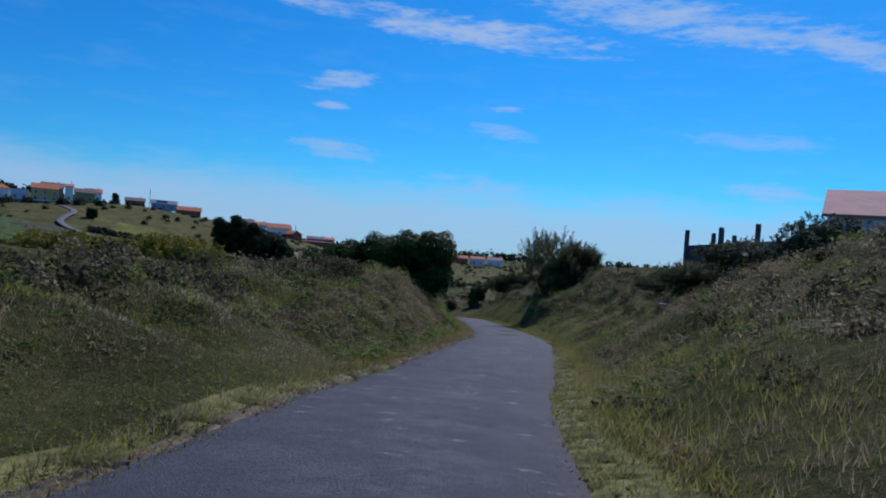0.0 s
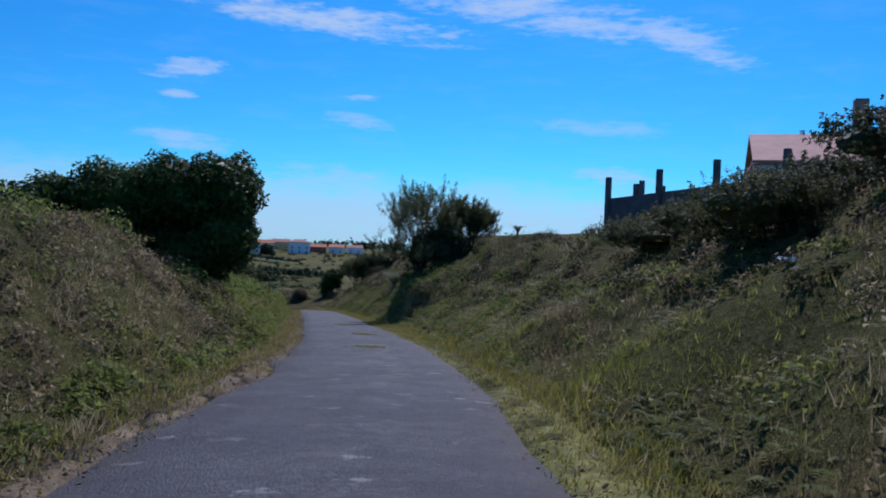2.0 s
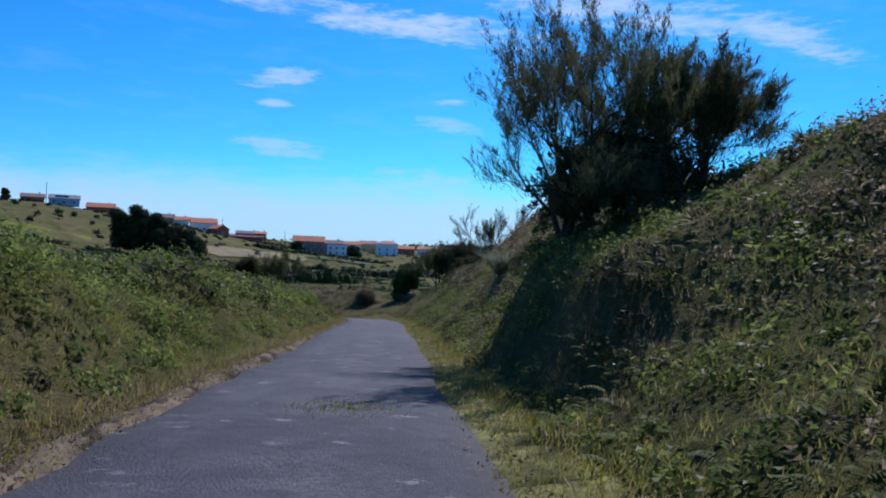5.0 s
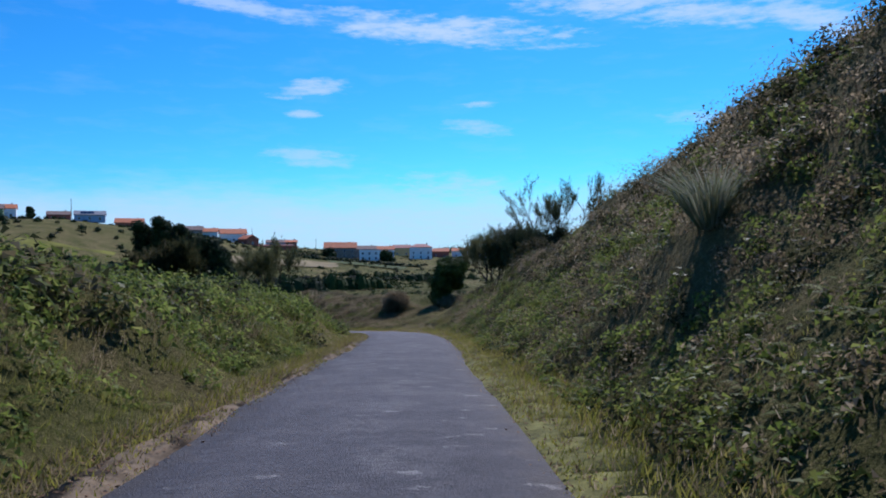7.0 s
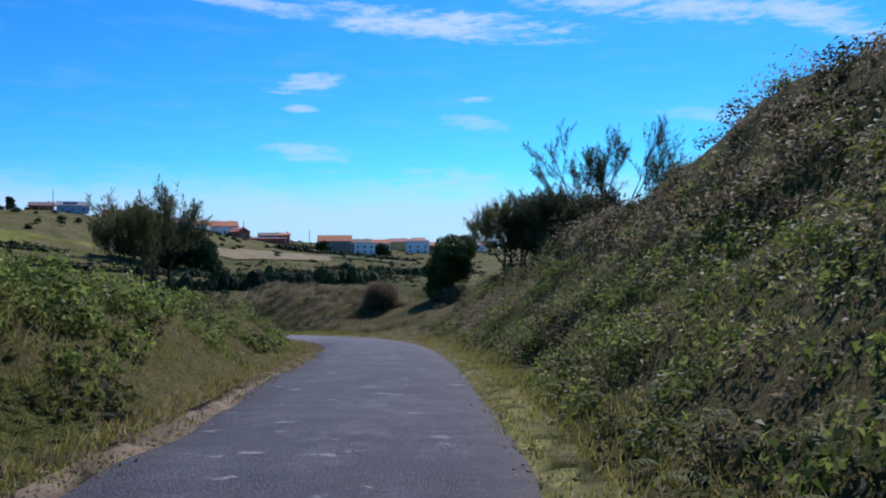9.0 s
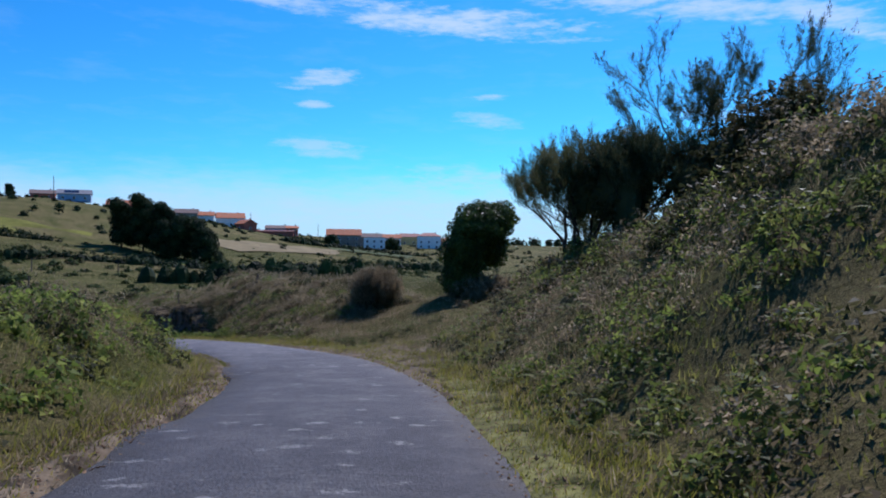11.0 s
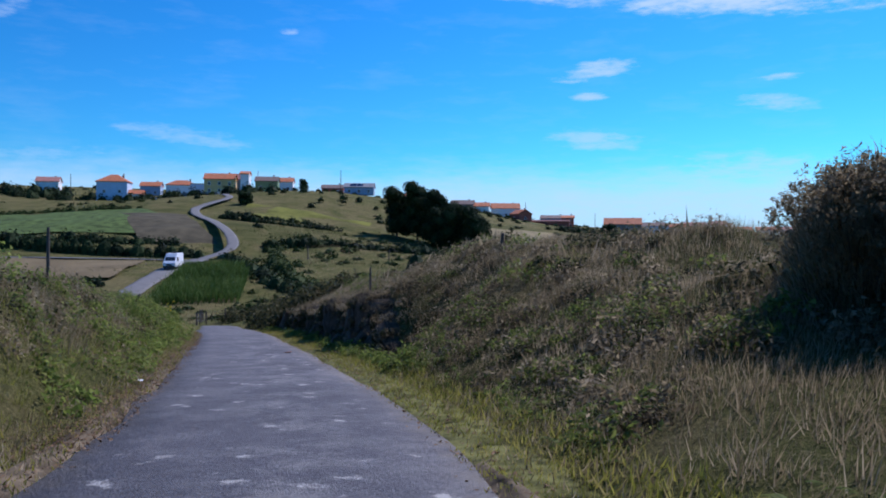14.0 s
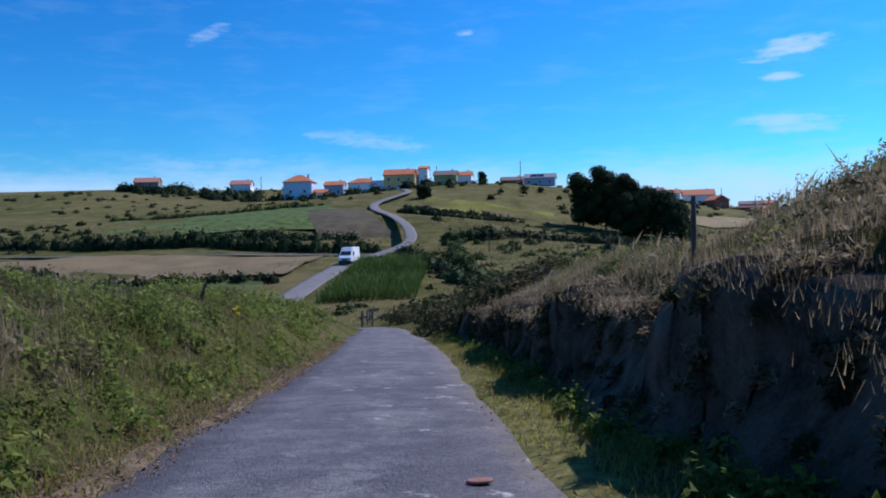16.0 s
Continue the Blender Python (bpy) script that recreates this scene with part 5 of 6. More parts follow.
def scatter(xy_list, radius, tall, per, size, g, spread_r=0.0):
    out = []
    for x, y in xy_list:
        r = radius * g.uniform(0.6, 1.35)
        z = float(ground_height(np.array([x]), np.array([y]))[0])
        c, up = np.array((x + g.normal(0, spread_r), y + g.normal(0, spread_r), z - 0.2 * r)), tall * r / radius * g.uniform(0.8, 1.2)
        out.append(dome(c, r, up, per, size, 1.4, g, 0.7))
        a, b = np.meshgrid(np.arange(7) * 0.8976, np.array((-0.1, 0.5, 1.0, 1.45)))
        k = g.uniform(0.55, 0.7, a.shape)
        v = c + np.stack([r * k * np.cos(a) * np.cos(b), r * k * np.sin(a) * np.cos(b), up * k * np.sin(b)], -1).reshape(-1, 3)
        i = np.arange(28).reshape(4, 7)
        j = np.roll(i, -1, 1)
        q = np.stack([i[:-1], j[:-1], j[1:], i[1:]], -1).reshape(-1, 4)
        out.append((v, np.concatenate([q[:, :3], q[:, [0, 2, 3]]])))
    return out


def row(points, gap, g):
    out = []
    for (a, b), (c, d) in zip(points[:-1], points[1:]):
        n = max(2, int(math.hypot(c - a, d - b) / gap))
        out += [(a + (c - a) * i / n + g.normal(0, gap * 0.2), b + (d - b) * i / n + g.normal(0, gap * 0.2)) for i in range(n)]
    return out


def build_hedges():
    g = np.random.default_rng(71)
    lines = (
        (((-99, 232), (-121, 222), (-152, 212), (-200, 199)), 2.0, 4.0), (((-112, 242), (-124, 232), (-140, 224)), 1.8, 2.4), (((-84, 190), (-105, 181), (-140, 166)), 1.2, 1.8),
        (((-102, 302), (-118, 294), (-130, 287)), 1.6, 1.6), (((-100, 296), (-112, 286), (-126, 279)), 1.6, 1.6), (((-158, 285), (-190, 272), (-215, 258)), 1.6, 2.0),
        (((-54, 240), (-36, 244), (-22, 254)), 3.0, 5.6), (((-46, 256), (-26, 264), (-6, 276)), 3.0, 5.6), (((-70, 268), (-46, 280), (-20, 285)), 2.6, 3.4), (((-44, 300), (-20, 318), (8, 330)), 2.6, 3.2),
        (((-30, 340), (0, 352), (24, 360)), 2.8, 3.6), (((-60, 410), (-30, 440), (0, 452)), 2.4, 3.0), (((-118, 470), (-70, 490), (-54, 492)), 2.2, 3.0),
        (((-40, 186), (-58, 200), (-78, 216), (-88, 228)), 2.0, 2.4), (((-34, 176), (-52, 196), (-74, 222), (-86, 240)), 2.2, 2.6), (((-96, 252), (-84, 262), (-66, 272)), 2.0, 2.2),
    )
    dark, light = [], []
    for pts, r, tall in lines:
        (dark if g.uniform() < 0.7 else light).extend(scatter(row(pts, r * 0.6, g), r, tall, 80, 0.42, g, 0.5))
    spots_ = [(g.uniform(-95, 15), g.uniform(165, 330)) for _ in range(640)]
    spots_ += [(g.uniform(-330, -100), g.uniform(262, 420)) for _ in range(260)] + [(g.uniform(-330, -160), g.uniform(130, 215)) for _ in range(50)]
    spots_ += [(g.uniform(-120, 60), g.uniform(330, 640)) for _ in range(330)]

    def clear(x, y):
        road = min(np.hypot(p[0] - x, p[1] - y) for pts in (UPPER, LANE[-8:]) for p in curve_through(pts, 4.0))
        open_land = (-150 < x < -84 and 160 < y < 222) or (-160 < x < -100 and 285 < y < 325) or (-200 < x < -112 and 235 < y < 284)
        return road > 6 and not open_land

    spots_ += [(g.uniform(-215, -165), g.uniform(200, 250)) for _ in range(70)] + [(g.uniform(-128, -122), g.uniform(176, 182)) for _ in range(6)]
    spots_ = [p for p in spots_ if clear(*p)]
    half = len(spots_) // 2
    light += scatter(spots_[:half], 1.3, 1.1, 50, 0.5, g)
    dark += scatter(spots_[half:], 1.5, 1.5, 60, 0.52, g)
    # the hill village's gardens
    gardens = [(g.uniform(-345, -208), g.uniform(343, 366)) for _ in range(110)] + [(g.uniform(-210, -150), g.uniform(340, 352)) for _ in range(16)]
    dark += scatter(gardens, 3.2, 4.4, 110, 0.7, g)
    dark += scatter([(-125, 180), (-128, 179), (-123, 181)], 3.2, 4.2, 220, 0.5, g)
    stuff("field_hedges", dark, M_FARLEAF, "dark hedgerows and thickets across the valley fields", "hedge")
    stuff("valley_scrub", light, M_FARBUSH, "olive scrub scattered over valley slopes", "scrub")
    # coarse grass tufts that break up the near valley slopes
    n = 50000
    x, y = g.uniform(-110, 30, n), g.uniform(112, 300, n)
    s, u, z = along_lane(x, y)
    keep = (np.abs(u) > 5) & (value_noise(x, y, 5, 72) > 0.35)
    x, y = x[keep], y[keep]
    base = np.stack([x, y, ground_height(x, y)], 1)
    m = value_noise(x, y, 12, 73) > 0.5
    h = g.uniform(0.2, 0.6, len(x))
    stuff("slope_grass", [blades(base[m], h[m], 0.1, wind_lean(m.sum(), 0.5, g), g, True)], M_DRY, "tall dry grass over the near valley slopes", "grass")
    stuff("slope_weeds", [blades(base[~m], h[~m], 0.1, wind_lean((~m).sum(), 0.3, g), g, True)], M_FARBUSH, "green weeds over the near valley slopes", "weeds")
    # maize in rows
    rows = []
    for k in range(17):
        a = np.array((-68.5, 181.0)) + (np.array((-60, 188.5)) - (-68.5, 181.0)) * k / 16
        b = np.array((-86, 212.5)) + (np.array((-76, 216)) - (-86, 212.5)) * k / 16
        f = np.linspace(0, 1, 60)[:, None] + g.normal(0, 0.004, (60, 1))
        rows.append(a * (1 - f) + b * f)
    xy = np.repeat(np.concatenate(rows), 7, 0) + g.normal(0, 0.1, (17 * 60 * 7, 2))
    base = np.stack([xy[:, 0], xy[:, 1], ground_height(xy[:, 0], xy[:, 1])], 1)
    stuff("maize", [blades(base, g.uniform(1.0, 2.0, len(base)), 0.11, g.normal(0, 0.35, (len(base), 2)), g)], M_CORN, "rows of green maize beside the valley road", "maize")


build_hedges()


def far_tree(name, x, y, height, spread_r, label, seed, count=5600, size=0.5, mat=None):
    g = np.random.default_rng(seed)
    ob = thing(name, on_ground(x, y, -0.2), label, "tree", "big trees on the hillside")
    part("trunk", np_mesh("trunk", *tube([(0, 0, 0), (0.1, 0, height * 0.3), (0.2, 0.1, height * 0.75)], (0.3, 0.24, 0.1), 7), M_BARK, True), ob)
    parts = []
    lumps = 16
    for i in range(lumps):
        a, r = 2.4 * i, spread_r * g.uniform(0.1, 0.72)
        c = np.array((math.cos(a) * r, math.sin(a) * r, height * (0.14 + 0.66 * (i + 0.5) / lumps)))
        out = g.normal(0, 1, (count // lumps, 3))
        out /= np.linalg.norm(out, axis=1, keepdims=True)
        k = spread_r * g.uniform(0.4, 0.58)
        inner_clump((*c, k * 0.7, k * 0.7, k * 0.6), mat or M_FARLEAF, ob)
        parts.append(leaves(c + out * (0.6 + 0.4 * g.uniform(0, 1, (len(out), 1)) ** 0.4) * (k, k, k * 0.8), size * g.uniform(0.5, 1.2, len(out)), out, 1.4, g))
    part("crown", np_mesh("crown", *merged(parts), mat or M_FARLEAF), ob)


for i, (x, y, h, r) in enumerate(((-87, 308, 16.5, 5.0), (-80, 306, 19.5, 5.4), (-73, 303, 18, 5.2), (-66, 299, 14, 5.4), (-59, 294, 11.5, 5.0), (-70, 296, 12, 5.2))):
    far_tree("pine_tree", x, y, h, r, "tall dark pine tree in a clump on the hillside", 80 + i)
far_tree("garden_tree", -166, 395, 5.5, 2.4, "round dark garden tree beside hilltop houses", 90, 1200)
far_tree("garden_tree", -140, 312, 4.2, 2.6, "dark bushy tree at the road bend", 91, 1200)
far_tree("garden_tree", -49, 480, 6, 4, "dark tree beside a far village house", 92, 1200)
far_tree("garden_tree", -20, 500, 7, 5, "dark tree between far village houses", 93, 1400)


def far_wood():
    """The wooded ridges that close the view."""
    g = np.random.default_rng(95)
    parts = []
    for az in np.arange(-62, 40, 0.22):
        for dist, top in ((900, np.interp(az, (-62, -40, -33, -27, -22, -18, -14, -8, 0, 8, 40), (8, 24, 38, 35, 23, 12, 3, -4, -6, -6, -6))), (2100, np.interp(az, (-62, -15, 0, 5, 20, 40), (5, 5, 10, 16, 14, 10)))):
            k = dist / 900
            x, y = math.sin(radians(az)) * dist * g.uniform(0.97, 1.03), math.cos(radians(az)) * dist * g.uniform(0.97, 1.03)
            parts.append(dome((x, y, top - 9 * k), 5.5 * k * g.uniform(0.7, 1.2), 10 * k * g.uniform(0.85, 1.15), 40, 3.2 * k, 1.2, g, 0.7))
    stuff("far_woods", parts, M_FARLEAF, "dark wooded ridges closing the horizon", "woods")


far_wood()


# ---- houses ----
M_TILE = painted("orange_roof_tile", (0.55, 0.17, 0.06), 0.8, 0.16, 0.8, bump=0.4)
M_TILE2 = painted("faded_red_tile", (0.42, 0.18, 0.13), 0.8, 0.16, 0.8, bump=0.4)
M_TILE3 = painted("brown_roof_tile", (0.2, 0.13, 0.1), 0.8, 0.16, 0.8, bump=0.4)
M_WHITE = painted("white_render", (0.8, 0.8, 0.78), 0.8, 0.06, 0.6)
M_BLUE = painted("pale_blue_render", (0.5, 0.6, 0.72), 0.8, 0.08, 0.6)
M_BLUE2 = painted("grey_blue_render", (0.32, 0.4, 0.52), 0.8, 0.08, 0.6)
M_OCHRE = painted("ochre_render", (0.62, 0.44, 0.18), 0.8, 0.1, 0.6)
M_GREEN = painted("green_render", (0.17, 0.25, 0.12), 0.8, 0.1, 0.6)
M_STONE = painted("stone_wall", (0.3, 0.25, 0.2), 0.9, 0.2, 1.2, bump=0.4)
M_BRICK = painted("red_brick", (0.4, 0.13, 0.09), 0.9, 0.18, 1.2, bump=0.4)
M_GREY = painted("grey_concrete", (0.3, 0.3, 0.3), 0.9, 0.15, 1.0, bump=0.3)
M_GLASS = material("window_glass", 0.08)[0]
M_GLASS.node_tree.nodes["Principled BSDF"].inputs["Base Color"].default_value = (0.03, 0.04, 0.05, 1)
M_SOLAR = painted("solar_panel", (0.015, 0.022, 0.05), 0.2, 0.1, 2.0)
M_FRAME = painted("window_frame", (0.75, 0.75, 0.73), 0.6, 0.05, 2.0)


def box_mesh(name, size, mat, at=(0, 0, 0), bevel=0.0):
    bm = bmesh.new()
    bmesh.ops.create_cube(bm, size=1.0)
    bmesh.ops.scale(bm, vec=size, verts=bm.verts)
    if bevel:
        bmesh.ops.bevel(bm, geom=bm.edges[:], offset=bevel, segments=2, affect="EDGES")
    bmesh.ops.translate(bm, vec=at, verts=bm.verts)
    me = bpy.data.meshes.new(name)
    bm.to_mesh(me)
    bm.free()
    me.materials.append(mat)
    return me


def poly_mesh(name, verts, faces, mat):
    me = bpy.data.meshes.new(name)
    me.from_pydata(verts, [], faces)
    bm = bmesh.new()
    bm.from_mesh(me)
    bmesh.ops.recalc_face_normals(bm, faces=bm.faces)
    bm.to_mesh(me)
    bm.free()
    me.materials.append(mat)
    return me


def roof_mesh(w, d, rise, over, hip, mat):
    """A thick gabled or hipped roof; its eaves at z 0."""
    a, b, k = w / 2 + over, d / 2 + over, (min(w, d) / 2 if hip else 0)
    r = max(0.2, a - k)
    v = []
    for z in (0.0, 0.22):
        v += [(-a, -b, z), (a, -b, z), (a, b, z), (-a, b, z), (-r, 0, rise + z), (r, 0, rise + z)]
    f = []
    for o in (0, 6):
        f += [(o, o + 1, o + 5, o + 4), (o + 2, o + 3, o + 4, o + 5), (o + 1, o + 2, o + 5), (o + 3, o, o + 4)]
    f += [(0, 1, 7, 6), (1, 2, 8, 7), (2, 3, 9, 8), (3, 0, 6, 9)]
    if not hip:
        f = [q for q in f if len(q) == 4]
        f += [(1, 7, 11, 5), (7 + 1, 2, 5, 11), (0, 4, 10, 6), (3, 9, 10, 4)]
    return poly_mesh("roof", v, f, mat)


def house(x, y, w, d, h, rise, wall, roof, turn, label, windows=2, storeys=1, hip=False, chimney=True, name="house", extra=0.0, z=None):
    ob = thing(name, on_ground(x, y, -0.3) if z is None else Vector((x, y, z)), label, "house")
    ob.rotation_euler = (0, 0, radians(turn))
    h = h + 0.3
    if hip or rise <= 0:
        part("wall", box_mesh("wall", (w, d, h), wall, (0, 0, h / 2)), ob)
    else:
        a, b = w / 2, d / 2
        v = [(-a, -b, 0), (a, -b, 0), (a, b, 0), (-a, b, 0), (-a, -b, h), (a, -b, h), (a, b, h), (-a, b, h), (-a, 0, h + rise * 0.94), (a, 0, h + rise * 0.94)]
        f = [(0, 1, 5, 4), (2, 3, 7, 6), (1, 2, 6, 9, 5), (3, 0, 4, 8, 7), (4, 5, 9, 8), (6, 7, 8, 9), (0, 3, 2, 1)]
        part("wall", poly_mesh("wall", v, f, wall), ob)
    if rise > 0:
        r = part("roof", roof_mesh(w, d, rise, 0.4, hip, roof), ob)
        r.location = (0, 0, h - 0.02)
    else:
        r = part("roof", box_mesh("roof", (w + 0.3, d + 0.3, 0.25), roof, (0, 0, h + 0.1)), ob)
    if chimney:
        part("chimney", box_mesh("chimney", (0.6, 0.6, 1.6), M_STONE, (w * 0.28, d * 0.12, h + max(rise, 0.3) * 0.75 + 0.5), 0.04), ob)
    for s in range(storeys):
        for i in range(windows):
            wx = (i + 0.5) / windows * w - w / 2
            wz = 1.6 + s * 2.7
            if wz + 0.8 > h:
                continue
            win = part("window", box_mesh("window_frame", (1.15, 0.12, 1.35), M_FRAME, (wx, -d / 2 - 0.03, wz), 0.02), ob)
            p = part("pane", box_mesh("pane", (0.95, 0.06, 1.15), M_GLASS, (wx, -d / 2 - 0.085, wz)), win)
            q = part("window", box_mesh("window_frame", (0.12, 1.1, 1.3), M_FRAME, (w / 2 + 0.03, (i + 0.5) / windows * d - d / 2, wz), 0.02), ob) if i == 0 else None
            if q:
                part("pane", box_mesh("pane", (0.06, 0.9, 1.1), M_GLASS, (w / 2 + 0.085, 0.5 / windows * d - d / 2, wz)), q)
    return ob


# the village on the hill
house(-325, 355, 11, 8, 3.4, 2.4, M_STONE, M_TILE2, 40, "brown stone house with a faded red roof on the hill", 3)
house(-275, 367, 9, 8, 4.2, 2.2, M_WHITE, M_TILE2, 35, "white house with faded red roof among garden hedges", 2)
house(-229, 355, 11.5, 10, 7.8, 3.0, M_BLUE, M_TILE, 30, "tall pale blue house with a hipped orange roof", 2, 2, True)
house(-221, 358, 6, 5, 2.6, 1.6, M_WHITE, M_TILE, 30, "low white outbuilding with an orange roof", 1, chimney=False)
house(-238, 388, 8.5, 7, 4.0, 2.0, M_BLUE2, M_TILE, 28, "blue house with orange roof on the hilltop", 2)
house(-222, 388, 12, 8, 4.6, 2.2, M_WHITE, M_TILE, 28, "long white house with hipped orange roof", 4, 2, True)
house(-206, 380, 8, 6, 4.6, 0, M_BLUE, M_GREY, 28, "flat-roofed pale blue annexe", 2, chimney=False)
house(-186, 365, 11.5, 8, 5.6, 2.4, M_OCHRE, M_TILE, 27, "ochre house with bright orange roof at the road's top", 3, 2)
house(-176.5, 368, 3.2, 8, 6.6, 1.2, M_WHITE, M_TILE, 27, "narrow white gable house beside the ochre one", 1, chimney=False)
house(-197, 393, 10, 7, 6.0, 2.6, M_STONE, M_TILE2, 26, "stone house with faded red roof behind the others", 2)
house(-176, 383, 9, 7, 3.8, 2.0, M_GREEN, M_TILE3, 25, "green house with brown tiled roof", 2)
house(-184, 410, 8, 7, 4.2, 2.0, M_WHITE, M_TILE, 24, "white house with orange roof on the skyline", 2)
house(-170, 430, 10, 7, 2.8, 1.8, M_BRICK, M_TILE3, 22, "low brown brick house on the skyline", 2)
solar = house(-147, 410, 12.5, 7, 2.8, 1.9, M_BLUE2, M_GREY, 20, "low grey-blue house with solar panels on its roof", 3, chimney=False)
for k in (-2.4, 0.4):
    p = part("solar_panel", box_mesh("solar_panel", (2.6, 2.2, 0.08), M_SOLAR), solar)
    p.location, p.rotation_euler = (k, -2.0, 4.35), (math.atan2(1.9, 3.9), 0, 0)
for x0, y0, x1, y1, h, mat, label in ((-228, 349, -206, 352, 1.7, M_BLUE, "long pale blue garden wall below the houses"), (-204, 362, -180, 356, 1.4, M_WHITE, "low white garden wall by the climbing road"), (-198, 349, -172, 343, 1.3, M_GREY, "low grey retaining wall by the climbing road")):
    w = thing("garden_wall", on_ground((x0 + x1) / 2, (y0 + y1) / 2, -0.4), label, "wall")
    w.rotation_euler = (0, 0, math.atan2(y1 - y0, x1 - x0))
    part("panel", box_mesh("panel", (math.hypot(x1 - x0, y1 - y0), 0.3, h + 0.4), mat, (0, 0, (h + 0.4) / 2), 0.03), w)
    part("coping", box_mesh("coping", (math.hypot(x1 - x0, y1 - y0) + 0.1, 0.42, 0.1), M_GREY, (0, 0, h + 0.45), 0.02), w)
house(-165, 505, 15, 9, 4.4, 2.6, M_BRICK, M_TILE, 16, "brick house with bright orange roof behind the hilltop", 3)
# the far village across the valley
house(-122, 478, 11, 8, 3.0, 2.2, M_STONE, M_TILE3, 12, "low stone house with brown roof in the far village", 2)
house(-114, 482, 9, 7, 3.6, 2.0, M_WHITE, M_TILE, 12, "white house with orange roof in the far village", 2)
house(-104, 493, 14, 9, 4.4, 2.8, M_WHITE, M_TILE, 20, "long white gabled house with orange roof", 3)
house(-92, 477, 10, 7, 3.2, 2.2, M_BRICK, M_TILE, -50, "red brick shed with gabled orange roof", 1)
house(-78, 480, 19, 1.2, 2.0, 0.6, M_BRICK, M_TILE2, -4, "long low brick wall capped with red tiles", 0, chimney=False, name="garden_wall")
house(-82, 508, 13, 8, 3.4, 1.6, M_BLUE2, M_TILE3, 8, "low grey-blue farm building", 3)
house(-73, 500, 6, 6, 5.0, 1.2, M_BRICK, M_TILE, 8, "small two-storey brick house", 2, 2)
house(-46, 504, 18, 10, 5.8, 3.2, M_STONE, M_TILE, 6, "large stone farmhouse with orange roof", 4, 2)
house(-34, 535, 12, 8, 5.0, 2.2, M_STONE, M_TILE3, 4, "stone house with brown roof behind the farmhouse", 2)
house(-29, 496, 11, 7, 6.0, 0, M_WHITE, M_GREY, 4, "flat-roofed white building with dark windows", 3, 2, chimney=False)
house(-24, 560, 12, 8, 4.6, 2.2, M_WHITE, M_TILE, 2, "white house with orange roof further off", 2)
house(-14, 590, 12, 8, 5.0, 2.2, M_OCHRE, M_TILE2, 2, "ochre house with faded roof further off", 2)
house(-1, 556, 14, 9, 7.4, 2.0, M_WHITE, M_TILE2, 2, "large white house with hipped red roof", 3, 2, True)
house(12, 600, 12, 8, 4.0, 2.2, M_BRICK, M_TILE, 0, "brick house with orange roof at the village edge", 2)
house(26, 610, 11, 8, 4.2, 2.0, M_WHITE, M_TILE, 0, "white cottage with orange roof at the village edge", 2)
house(40, 622, 12, 8, 4.0, 2.2, M_WHITE, M_TILE2, 0, "white cottage with faded red roof", 2)
# the house above the lane, behind its bank
big = house(40.6, 65.6, 16, 11, 6.2, 2.6, M_BLUE, M_TILE2, -28, "house with a faded red corrugated roof above the bank", 3, 2, z=-0.95, chimney=False)
tall = part("chimney", box_mesh("chimney", (0.9, 0.8, 5.0), M_STONE, (0, 0, -2.5), 0.04), big)
tall.location = (Vector((38.7, 65.0, 10.5)) - Vector((40.6, 65.6, -0.95))) @ Matrix.Rotation(radians(-28), 3, "Z")


